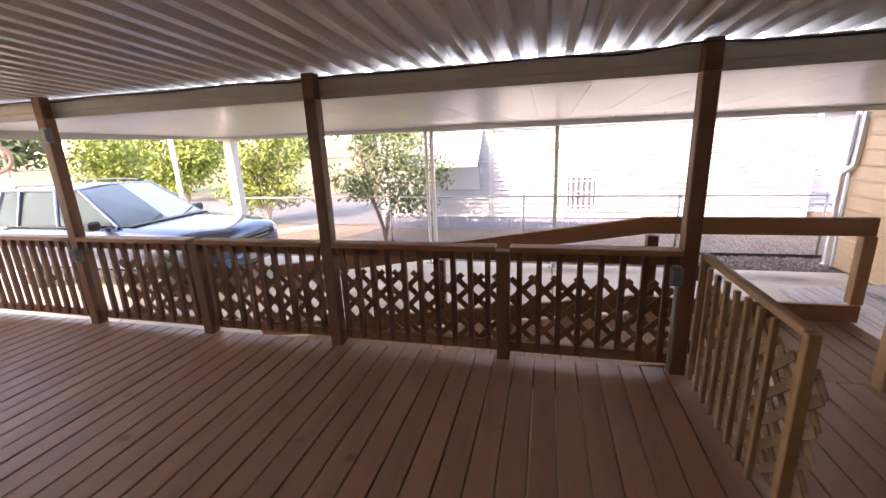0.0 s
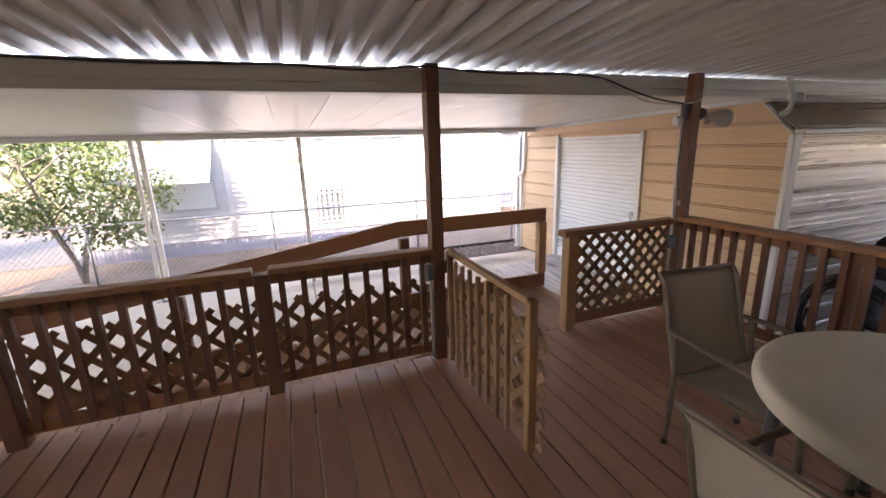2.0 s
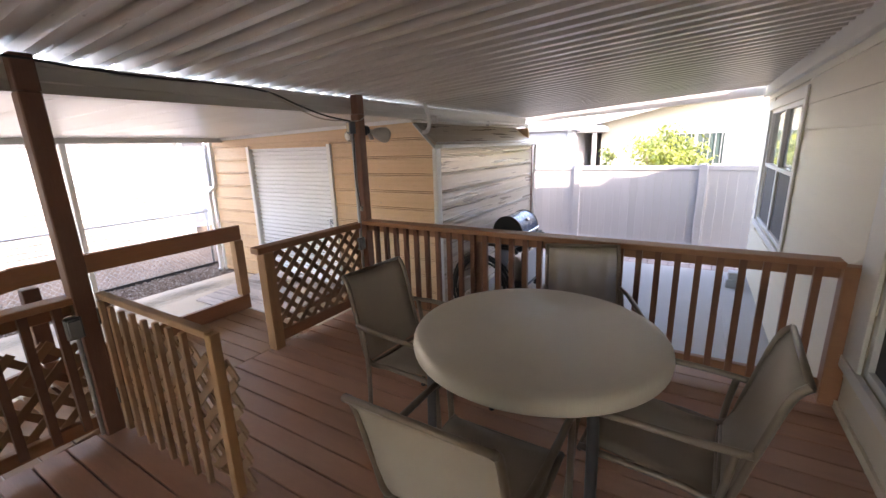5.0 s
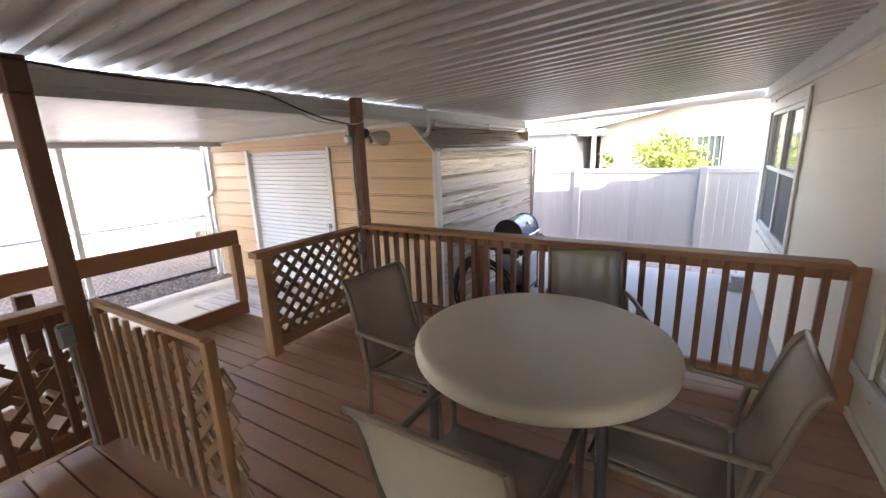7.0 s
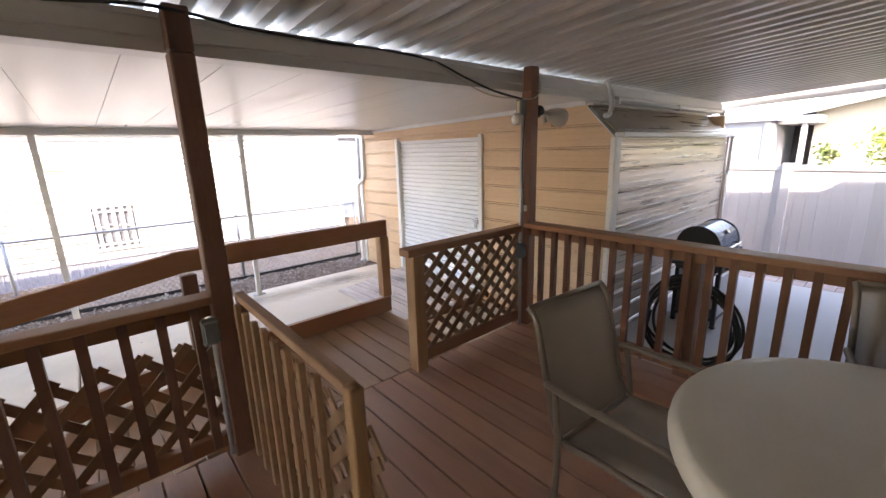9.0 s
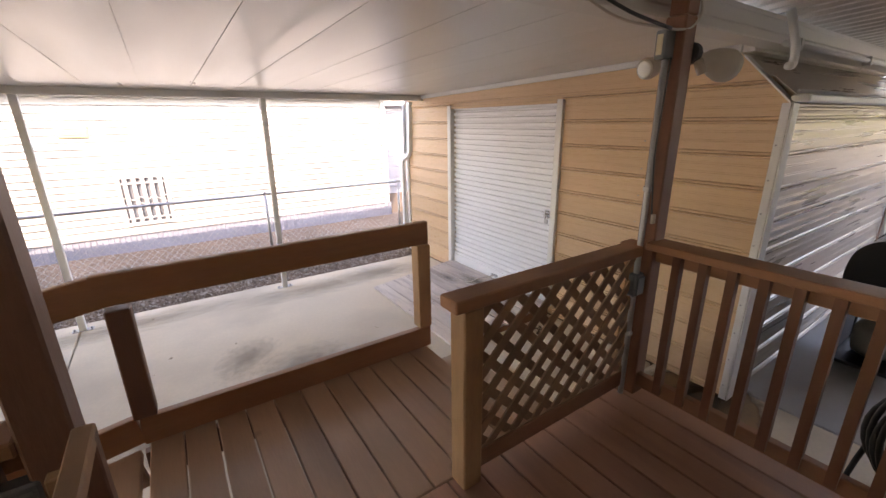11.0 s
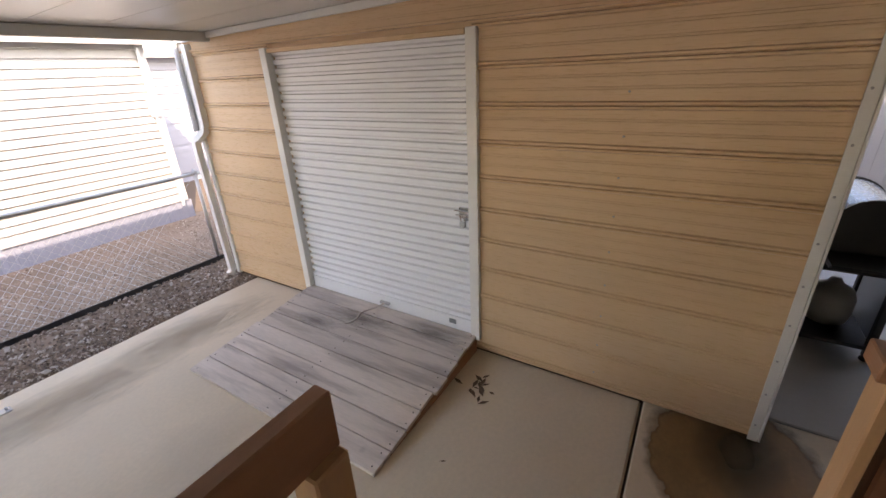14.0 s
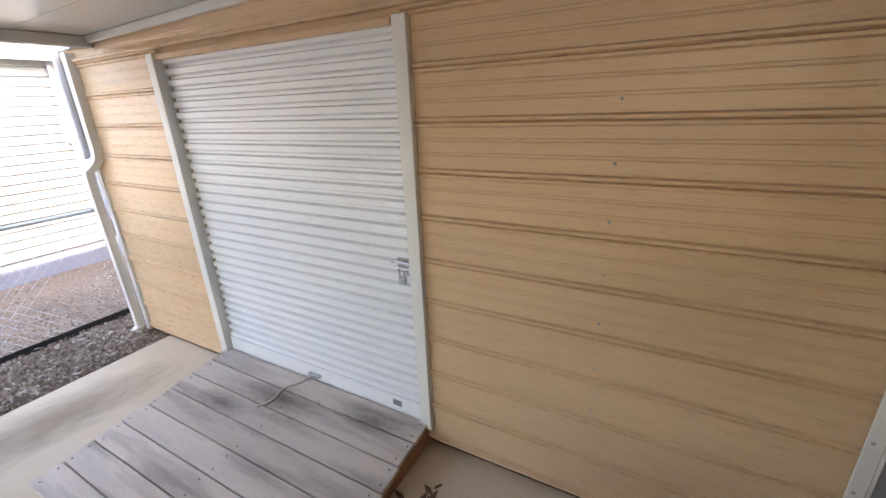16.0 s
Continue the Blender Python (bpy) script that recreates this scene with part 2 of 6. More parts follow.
LITTER = material("dry_leaf", (0.13, 0.085, 0.05), 0.9, spread=0.4, scale=20, grain=60)
DEADLEAF = material("dead_leaf", (0.36, 0.31, 0.26), 0.9, spread=0.5, scale=14, grain=50)
OUTLET = material("outlet_grey", (0.2, 0.225, 0.235), 0.5, 0.1, spread=0.08, scale=10)
OUTLETFACE = material("outlet_ivory", (0.66, 0.6, 0.42), 0.5, spread=0.05, scale=10)


# ---- building helpers ----
def part(name, bm, mat, parent=None, label="", smooth=False):
    me = bpy.data.meshes.new(name)
    bm.to_mesh(me)
    bm.free()
    me.materials.append(mat)
    if smooth:
        for p in me.polygons:
            p.use_smooth = True
    ob = new(name, me)
    ob.parent = parent
    if label:
        ob["label"] = label
    return ob


def thing(name, label, category, group="", kind="", at=(0, 0, 0), turn=0):
    ob = new(name)
    ob.empty_display_size = 0.1
    ob.matrix_basis = pose(*at, 0, 0, turn)
    return tagged(ob, label, category, group, kind)


def solid(name, bm, mat, label, category="", group="", kind="", smooth=False):
    return tagged(part(name, bm, mat, None, "", smooth), label, category, group, kind)


def box(x0, x1, y0, y1, z0, z1, bevel=0.0, bm=None):
    bm = bm or bmesh.new()
    mat = Matrix.LocRotScale(((x0 + x1) / 2, (y0 + y1) / 2, (z0 + z1) / 2), None, (abs(x1 - x0), abs(y1 - y0), abs(z1 - z0)))
    made = bmesh.ops.create_cube(bm, size=1.0, matrix=mat)
    if bevel:
        edges = list({e for v in made["verts"] for e in v.link_edges})
        bmesh.ops.bevel(bm, geom=edges, offset=bevel, segments=1, affect="EDGES")
    return bm


def bar(p, q, w, h, bevel=0.0, bm=None, up=(0, 0, 1)):
    """A bar of section w x h from p to q; h lies along up."""
    bm = bm or bmesh.new()
    p, q = Vector(p), Vector(q)
    d = (q - p).normalized()
    side = d.cross(Vector(up)).normalized()
    top = side.cross(d)
    m = Matrix((side * w, d * (q - p).length, top * h)).transposed().to_4x4()
    m.translation = (p + q) / 2
    made = bmesh.ops.create_cube(bm, size=1.0, matrix=m)
    if bevel:
        edges = list({e for v in made["verts"] for e in v.link_edges})
        bmesh.ops.bevel(bm, geom=edges, offset=bevel, segments=1, affect="EDGES")
    return bm


def bend(points, steps=6):
    """A smooth line through points."""
    pts = [Vector(p) for p in points]
    out = []
    for i in range(len(pts) - 1):
        a, b, c, d = pts[max(i - 1, 0)], pts[i], pts[i + 1], pts[min(i + 2, len(pts) - 1)]
        for k in range(steps):
            t = k / steps
            out.append(0.5 * (2 * b + (c - a) * t + (2 * a - 5 * b + 4 * c - d) * t * t + (3 * b - a - 3 * c + d) * t ** 3))
    return out + [pts[-1]]


def tube(points, radius, sides=8, bm=None, close=False):
    """A round tube along points; radius may be one number or a list."""
    bm = bm or bmesh.new()
    pts = [Vector(p) for p in points]
    n = len(pts)
    radii = radius if isinstance(radius, (list, tuple)) else [radius] * n
    rings, ref = [], None
    for i, p in enumerate(pts):
        if close:
            d = (pts[(i + 1) % n] - pts[i - 1]).normalized()
        else:
            d = (pts[min(i + 1, n - 1)] - pts[max(i - 1, 0)]).normalized()
        if ref is None:
            ref = d.orthogonal().normalized()
        ref = (ref - d * ref.dot(d)).normalized()
        o = d.cross(ref)
        rings.append([bm.verts.new(p + radii[i] * (math.cos(a) * ref + math.sin(a) * o)) for a in (2 * math.pi * k / sides for k in range(sides))])
    for i in range(n if close else n - 1):
        r0, r1 = rings[i], rings[(i + 1) % n]
        for k in range(sides):
            bm.faces.new((r0[k], r0[(k + 1) % sides], r1[(k + 1) % sides], r1[k]))
    if not close:
        bm.faces.new(rings[0][::-1])
        bm.faces.new(rings[-1])
    return bm


def lathe(profile, sides=32, bm=None, at=(0, 0, 0)):
    """Turns (radius, z) pairs round the z axis."""
    bm = bm or bmesh.new()
    rings = []
    for r, z in profile:
        rings.append([bm.verts.new((at[0] + r * math.cos(2 * math.pi * k / sides), at[1] + r * math.sin(2 * math.pi * k / sides), at[2] + z)) for k in range(sides)])
    for a, b in zip(rings, rings[1:]):
        for k in range(sides):
            bm.faces.new((a[k], a[(k + 1) % sides], b[(k + 1) % sides], b[k]))
    bm.faces.new(rings[0][::-1])
    bm.faces.new(rings[-1])
    return bm


def extrude_profile(profile, axis, a, b, bm=None, thick=0.0, normal=(0, 0, 1)):
    """Sweeps an open line of points along an axis from a to b; thick makes a shell against normal."""
    bm = bm or bmesh.new()

    def put(p, s):
        v = list(p)
        v[axis] = s
        return bm.verts.new(v)
    pts = [Vector(p) for p in profile]
    nv = Vector(normal) * thick
    rows = [[put(p, a) for p in pts], [put(p, b) for p in pts]]
    if thick:
        rows += [[put(p - nv, b) for p in pts], [put(p - nv, a) for p in pts]]
        order = [(0, 1), (1, 2), (2, 3), (3, 0)]
    else:
        order = [(0, 1)]
    for i, j in order:
        for k in range(len(pts) - 1):
            bm.faces.new((rows[i][k], rows[i][k + 1], rows[j][k + 1], rows[j][k]))
    if thick:
        for k in (0, len(pts) - 1):
            f = (rows[0][k], rows[1][k], rows[2][k], rows[3][k])
            bm.faces.new(f if k == 0 else f[::-1])
    bmesh.ops.recalc_face_normals(bm, faces=bm.faces)
    return bm


def shared(name, mesh, parent, m, mat=None):
    ob = new(name, mesh)
    ob.parent = parent
    ob.matrix_basis = m
    return ob


def mesh_of(name, bm, mat, smooth=False):
    me = bpy.data.meshes.new(name)
    bm.to_mesh(me)
    bm.free()
    me.materials.append(mat)
    for p in me.polygons:
        p.use_smooth = smooth
    return me


# ---- plan ----
GROUND = -0.605
RAIL_Y = 2.765          # line of the front railing
HOUSE_Y = -0.80         # face of the house
SHED_X, SHED_Y0, SHED_Y1, SHED_X1 = 4.77, 2.70, 7.46, 8.15
FENCE_X = 9.80
DECK_X0, DECK_X1 = -6.2, 3.574
NEIGH_Y = 10.16


# ---- ground ----
def sheet(name, x0, x1, y0, y1, z, mat, label, nx=1, ny=1, rough=0.0):
    bm = bmesh.new()
    bmesh.ops.create_grid(bm, x_segments=nx, y_segments=ny, size=0.5, matrix=Matrix.LocRotScale(((x0 + x1) / 2, (y0 + y1) / 2, z), None, (x1 - x0, y1 - y0, 1)))
    if rough:
        for v in bm.verts:
            v.co.z += rough * noise.noise(Vector((v.co.x * 1.3, v.co.y * 1.3, 0)))
    return solid(name, bm, mat, label, name, kind="structure")


sheet("ground", -900, 900, -900, 900, GROUND - 0.06, DIRT, "dry brown dirt ground reaching the horizon")
sheet("gravel_bed", -3.9, 12.0, 7.2, NEIGH_Y + 0.1, GROUND - 0.02, GRAVEL, "brown gravel bed beside the white house", 80, 24, 0.02)
sheet("road", -120, -1.0, 10.6, 15.2, GROUND - 0.045, ROAD, "pale grey road beyond the yard")
sheet("field", -500, 5, 17.5, 500, GROUND - 0.04, GRASS, "dry yellow grass field")
# carport slab with its rounded outer edge, in separate pours
slab = thing("carport_slab", "tan concrete carport slab with dirt stains", "slab", kind="structure")
for x0, x1 in ((-14.0, -5.0), (-4.988, 0.55), (0.562, SHED_X + 0.02)):
    part("slab_panel", box(x0, x1, 3.284, 7.16, GROUND - 0.2, GROUND, 0.012), CONCRETE, slab)
part("slab_panel", box(-6.4, 4.985, -1.0, 3.27, GROUND - 0.2, GROUND - 0.001, 0.008), CONCRETE, slab)
patio = thing("patio_slab", "grey concrete patio slab by the shed", "slab", kind="structure")
part("slab_panel", box(5.0, 8.38, -1.2, 2.85, GROUND - 0.2, GROUND - 0.003, 0.008), PATIO, patio)
part("slab_panel", box(5.0, 6.6, -0.78, -0.42, GROUND - 0.1, GROUND + 0.012, 0.006), PATIO, patio)


def stain_material(name, color, rough, edge, most=1.0, ragged=0.9):
    """A soft-edged stain round the object's origin, broken up by noise."""
    m = material(name, color, rough, spread=0.35, scale=4, grain=25, bump=0.1)
    n, l = m.node_tree.nodes, m.node_tree.links
    co, tex, length = n.new("ShaderNodeTexCoord"), n.new("ShaderNodeTexNoise"), n.new("ShaderNodeVectorMath")
    length.operation = "LENGTH"
    tex.inputs["Scale"].default_value, tex.inputs["Detail"].default_value = 5.0, 6
    l.new(co.outputs["Object"], length.inputs[0])
    l.new(co.outputs["Object"], tex.inputs["Vector"])
    add = n.new("ShaderNodeMath")
    add.operation = "MULTIPLY_ADD"
    add.inputs[1].default_value = -ragged
    l.new(tex.outputs["Fac"], add.inputs[0])
    l.new(length.outputs["Value"], add.inputs[2])
    span = n.new("ShaderNodeMapRange")
    span.inputs["From Min"].default_value, span.inputs["From Max"].default_value = 0.9 - 0.5 * ragged, 0.9 - 0.5 * ragged - edge
    span.inputs["To Max"].default_value = most
    l.new(add.outputs[0], span.inputs["Value"])
    clear, mix = n.new("ShaderNodeBsdfTransparent"), n.new("ShaderNodeMixShader")
    l.new(span.outputs["Result"], mix.inputs[0])
    l.new(clear.outputs[0], mix.inputs[1])
    l.new(n["Principled BSDF"].outputs[0], mix.inputs[2])
    l.new(mix.outputs[0], n["Material Output"].inputs["Surface"])
    return m


def blotch(name, x, y, rx, ry, mat, label, turn=0):
    bm = bmesh.new()
    bmesh.ops.create_circle(bm, cap_ends=True, radius=1.0, segments=40)
    ob = solid(name, bm, mat, label, "stain", kind="structure")
    ob.matrix_basis = pose(x, y, GROUND + 0.003, 0, 0, turn) @ Matrix.Diagonal((rx, ry, 1, 1))
    return ob


DAMP = stain_material("damp_stain", (0.26, 0.15, 0.065), 0.4, 0.16, 0.9, 0.3)
DAMPCORE = stain_material("damp_core", (0.07, 0.045, 0.022), 0.35, 0.75, 1.0, 0.3)
DUST = stain_material("dust_patch", (0.33, 0.25, 0.175), 0.8, 0.8, 0.45)
blotch("damp_stain", 4.52, 2.80, 0.62, 0.50, DAMP, "dark damp stain on the concrete at the shed corner")
blotch("damp_stain", 4.62, 2.78, 0.4, 0.26, DAMPCORE, "almost black damp core of the stain").location.z += 0.002
for x, y, rx, ry, a in ((2.3, 5.02, 0.5, 0.4, 20), (1.9, 5.4, 0.45, 0.3, 60), (1.3, 4.6, 0.5, 0.3, 10), (3.0, 6.7, 1.2, 0.35, 0), (1.0, 6.8, 1.3, 0.3, 4), (3.9, 6.75, 0.8, 0.35, -8)):
    blotch("dirt_stain", x, y, rx, ry, DUST, "soft dusty stain on the carport slab", a)


# ---- porch roof over the deck ----
def ceiling_z(y):
    return 2.245 - (y - HOUSE_Y) * (2.245 - 2.0) / (2.9 - HOUSE_Y)


def awning():
    pitch, depth = 0.1567, 0.045
    xs = []
    x = 0.155 - 0.105 - 52 * pitch
    while x < 8.5:
        xs += [(x, 0.0), (x + 0.052, 0.0), (x + 0.074, depth), (x + 0.136, depth)]
        x += pitch
    bm = bmesh.new()
    rows = []
    for y, up in ((HOUSE_Y + 0.03, 0), (1.0, 0), (2.97, 0), (2.97, 0.012), (1.0, 0.012), (HOUSE_Y + 0.03, 0.012)):
        rows.append([bm.verts.new((px, y, ceiling_z(y) + pz + up)) for px, pz in xs])
    for a, b in zip(rows, rows[1:]):
        for k in range(len(xs) - 1):
            bm.faces.new((a[k], a[k + 1], b[k + 1], b[k]))
    return solid("ceiling", bm, AWNING, "ribbed pale metal porch roof seen from below", "ceiling", kind="structure")


awning()
solid("awning_end_trim", bar((8.58, HOUSE_Y + 0.05, ceiling_z(HOUSE_Y) - 0.065), (8.58, 2.95, ceiling_z(2.95) - 0.025), 0.03, 0.13, 0.004), AWNING, "pale metal edge trim of the porch roof", "trim", kind="structure")

beam = thing("porch_beam", "long white painted beam under the porch roof edge", "beam", kind="structure")
prof = [(0, 2.82, 1.845), (0, 2.82, 1.885), (0, 2.812, 1.892), (0, 2.812, 1.955), (0, 2.82, 1.962), (0, 2.82, 1.985)]
part("beam_face", extrude_profile(prof, 0, -8.1, SHED_X1, thick=0.02, normal=(0, -1, 0)), BEAM, beam)
part("beam_core", box(-8.1, SHED_X1, 2.842, 2.93, 1.84, 1.975), BEAM, beam)
part("beam_lip", box(-8.1, SHED_X1, 2.80, 2.93, 1.832, 1.842), BEAM, beam)


# ---- flat carport roof ----
def carport_z(y):
    return 1.865 - (y - 2.93) * 0.09 / 4.0


def carport():
    bm = bmesh.new()
    line = []
    x = -5.75
    while x < SHED_X - 0.03:
        line += [(x, 0.0), (x + 0.4, 0.0), (x + 0.4005, 0.006), (x + 0.4035, 0.006)]
        x += 0.404
    line = [p for p in line if p[0] < SHED_X - 0.01] + [(SHED_X - 0.008, 0.0)]
    rows = [[bm.verts.new((px, y, carport_z(y) + pz + up)) for px, pz in line] for y, up in ((2.935, 0), (7.1, 0), (7.1, 0.07), (2.935, 0.07))]
    for a, b in zip(rows, rows[1:]):
        for k in range(len(line) - 1):
            bm.faces.new((a[k], a[k + 1], b[k + 1], b[k]))
    return solid("ceiling_carport", bm, CARPORT, "flat glossy white metal pan carport roof", "ceiling", kind="structure")


carport()
outer = thing("carport_beam", "narrow white metal beam along the carport edge", "beam", kind="structure")
part("beam_face", box(-5.75, SHED_X - 0.01, 6.94, 7.0, 1.70, carport_z(6.97) - 0.004, 0.004), BEAM, outer)
part("gutter", extrude_profile([(0, 7.11, 1.86), (0, 7.11, 1.74), (0, 7.2, 1.74), (0, 7.21, 1.85)], 0, -5.75, SHED_X + 0.05, thick=0.004, normal=(0, 1, 0)), BEAM, outer)
part("end_fascia", box(-5.79, -5.752, 2.95, 7.1, 1.74, 1.93, 0.004), BEAM, outer)


def carport_post(x, y, w=0.06, lean=0.0):
    p = thing("carport_post", "slim white square metal carport post on a bolted foot plate", "post", "carport posts", at=(x, y, GROUND))
    part("shaft", bar((0, 0, 0.0), (lean, 0, 1.70 - GROUND), w, w, 0.004, up=(0, 1, 0)), WHITE, p)
    part("foot_plate", box(-0.09, 0.09, -0.035, 0.035, 0, 0.006), GREYMETAL, p)
    for s in (-0.07, 0.07):
        part("bolt", lathe([(0.010, 0), (0.010, 0.014), (0.005, 0.02)], 6, at=(s, 0, 0.006)), GREYMETAL, p)


carport_post(2.608, 6.97, lean=0.03)
for px in (0.58, -1.46):
    carport_post(px, 6.97)
carport_post(-1.56, 6.97, 0.05)
carport_post(-5.45, 6.97, 0.17)


# ---- our house ----
def siding_rows(name, wall, mat, axis, face, lo, hi, z0, z1, pitch, openings, lap=0.014, out=-1, thick=0.012):
    """Lap boards along a wall; openings are (lo, hi, z0, z1) in the wall's plane."""
    z = z0
    while z < z1 - 1e-6:
        top = min(z + pitch, z1)
        cuts = sorted((a, b) for a, b, c, d in openings if c < top - 0.01 and d > z + 0.01)
        start = lo
        spans = []
        for a, b in cuts:
            if a > start:
                spans.append((start, a))
            start = max(start, b)
        if start < hi:
            spans.append((start, hi))
        for a, b in spans:
            bm = bmesh.new()
            prof = [(face + out * lap, z), (face + out * 0.002, top), (face - out * thick, top), (face - out * thick, z)]
            if axis == 0:
                pts = [[bm.verts.new((s, y, zz)) for y, zz in prof] for s in (a, b)]
            else:
                pts = [[bm.verts.new((x, s, zz)) for x, zz in prof] for s in (a, b)]
            for k in range(4):
                bm.faces.new((pts[0][k], pts[0][(k + 1) % 4], pts[1][(k + 1) % 4], pts[1][k]))
            bm.faces.new(pts[0][::-1])
            bm.faces.new(pts[1])
            bmesh.ops.recalc_face_normals(bm, faces=bm.faces)
            part(name, bm, mat, wall)
        z = top


HOUSE_WINDOWS = [(5.78, 7.9, 0.36, 1.86), (1.2, 3.21, 0.33, 1.86)]
house = thing("wall_house", "cream lap-sided house wall", "wall", kind="structure")
siding_rows("siding_board", house, CREAM, 0, HOUSE_Y, -9.0, 8.45, GROUND + 0.12, 2.13, 0.228, HOUSE_WINDOWS, lap=0.017, out=1)


def wall_with_holes(name, lo, hi, z0, z1, y0, y1, openings, mat, label):
    w = thing(name, label, "wall", kind="structure")
    cuts = sorted(openings)
    start = lo
    for a, b, c, d in cuts:
        part("wall_panel", box(start, a, y0, y1, z0, z1), mat, w)
        part("wall_panel", box(a, b, y0, y1, z0, c), mat, w)
        part("wall_panel", box(a, b, y0, y1, d, z1), mat, w)
        start = b
    part("wall_panel", box(start, hi, y0, y1, z0, z1), mat, w)
    return w


wall_with_holes("wall_house_core", -9.0, 8.45, GROUND - 0.1, 2.6, HOUSE_Y - 0.14, HOUSE_Y - 0.014, HOUSE_WINDOWS, CREAM, "cream house wall behind the siding boards")
solid("wall_house_end", box(8.32, 8.45, -6.0, HOUSE_Y - 0.15, GROUND - 0.1, 2.6), CREAM, "plain cream end wall of the house", "wall", kind="structure")
solid("wall_house_far", box(-9.0, -8.87, -6.0, HOUSE_Y - 0.15, GROUND - 0.1, 2.6), CREAM, "plain cream end wall of the house", "wall", kind="structure")
solid("wall_house_back", box(-9.0, 8.45, -6.13, -6.0, GROUND - 0.1, 2.6), CREAM, "plain cream back wall of the house", "wall", kind="structure")
bm = bmesh.new()
for x0, x1 in ((-9.2, 8.5),):
    v = [bm.verts.new(p) for p in ((x0, HOUSE_Y - 0.02, 2.42), (x1, HOUSE_Y - 0.02, 2.42), (x1, -3.4, 3.15), (x0, -3.4, 3.15), (x0, -6.3, 2.4), (x1, -6.3, 2.4))]
    bm.faces.new((v[0], v[1], v[2], v[3]))
    bm.faces.new((v[3], v[2], v[5], v[4]))
solid("roof_house", bm, SHINGLE, "low pitched grey shingle house roof", "roof", kind="structure")
solid("baseboard_house", box(-6.2, 3.5, HOUSE_Y + 0.016, HOUSE_Y + 0.03, 0.0, 0.045), CREAM, "cream kick board at the foot of the wall", "trim", kind="structure")
ledger = thing("awning_ledger", "white moulded ledger board where the porch roof meets the house", "trim", kind="structure")
part("board", box(-8.1, 8.5, HOUSE_Y + 0.018, HOUSE_Y + 0.05, 2.12, 2.31, 0.004), TRIM, ledger)
part("cap", box(-8.1, 8.5, HOUSE_Y + 0.018, HOUSE_Y + 0.075, 2.085, 2.117, 0.004), TRIM, ledger)


def house_window(name, x0, x1, z0, z1, label, trim=0.11, lights=2, behind=DARKROOM):
    w = thing(name, label, "window", kind="structure")
    y = HOUSE_Y
    part("window_trim", box(x0 - trim, x1 + trim, y + 0.016, y + 0.036, z1, z1 + trim, 0.003), TRIM, w)
    part("window_sill", box(x0 - trim, x1 + trim, y + 0.016, y + 0.045, z0 - 0.07, z0, 0.003), TRIM, w)
    for a, b in ((x0 - trim, x0), (x1, x1 + trim)):
        part("window_trim", box(a, b, y + 0.016, y + 0.036, z0, z1, 0.003), TRIM, w)
    f = 0.045
    zm = z0 + 0.52 * (z1 - z0)
    step = (x1 - x0) / lights
    for k in range(lights):
        a, b = x0 + k * step, x0 + (k + 1) * step
        for p in ((a, a + f, z0, z1), (b - f, b, z0, z1), (a + f, b - f, z0, z0 + f), (a + f, b - f, z1 - f, z1), (a + f, b - f, zm - f / 2, zm + f / 2)):
            part("window_frame", box(p[0], p[1], y - 0.05, y + 0.01, p[2], p[3], 0.003), WHITE, w)
        pane = part("pane", box(a + f, b - f, y - 0.03, y - 0.026, zm + f / 2, z1 - f), PANE, w)
        pane.visible_shadow = False
        part("insect_screen", box(a + f, b - f, y - 0.02, y - 0.016, z0 + f, zm - f / 2), SCREEN, w)
    # Sheet close behind the panes; with DARKROOM it paints the room's darkness.
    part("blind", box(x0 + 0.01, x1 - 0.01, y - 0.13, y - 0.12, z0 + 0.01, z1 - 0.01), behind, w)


house_window("window_1", *HOUSE_WINDOWS[0], "white framed double window with insect screens", behind=BLIND)
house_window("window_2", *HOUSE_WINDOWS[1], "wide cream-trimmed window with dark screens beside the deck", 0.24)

# ---- deck ----
deck = thing("floor_deck", "red-brown stained wooden deck boards with dark gaps", "floor", kind="structure")
PITCH = 0.1390
board_mesh = mesh_of("board", box(-0.0655, 0.0655, HOUSE_Y + 0.03, 2.80, -0.04, 0.0, 0.004), DECK)
n_boards = int((DECK_X1 - DECK_X0) / PITCH)
for k in range(n_boards):
    x = DECK_X1 - 0.0695 - k * PITCH
    shared("board", board_mesh, deck, pose(x, 0, random.uniform(-0.0015, 0.0015)))
landing = thing("floor_landing", "tan worn wooden landing boards beyond the gate", "floor", kind="structure")
short_mesh = mesh_of("board", box(-0.0655, 0.0655, 2.806, 3.80, -0.04, 0.0, 0.004), LANDING)
x = 2.82 - 0.0675
while x > 1.30:
    shared("board", short_mesh, landing, pose(x, 0, random.uniform(-0.002, 0.001)))
    x -= PITCH
frame_under = thing("deck_frame", "dark wooden joists and rim under the deck", "joists", kind="structure")
for y0 in (HOUSE_Y + 0.1, 0.95, 2.70):
    part("joist", box(DECK_X0, DECK_X1, y0, y0 + 0.04, -0.19, -0.042), CEDAR, frame_under)
part("joist", box(1.27, 2.82, 3.76, 3.80, -0.19, -0.042), CEDAR, frame_under)
for px in (-5.8, -3.6, -1.2, 1.2, 3.4):
    for py in (HOUSE_Y + 0.14, 0.99, 2.74):
        part("pier", box(px - 0.045, px + 0.045, py - 0.045, py + 0.045, GROUND - 0.05, -0.19), CEDAR, frame_under)
solid("deck_skirt", box(DECK_X1 + 0.002, DECK_X1 + 0.02, HOUSE_Y + 0.05, 2.8, GROUND + 0.02, -0.04), CEDAR, "dark wooden skirt board along the deck edge", "trim", kind="structure")


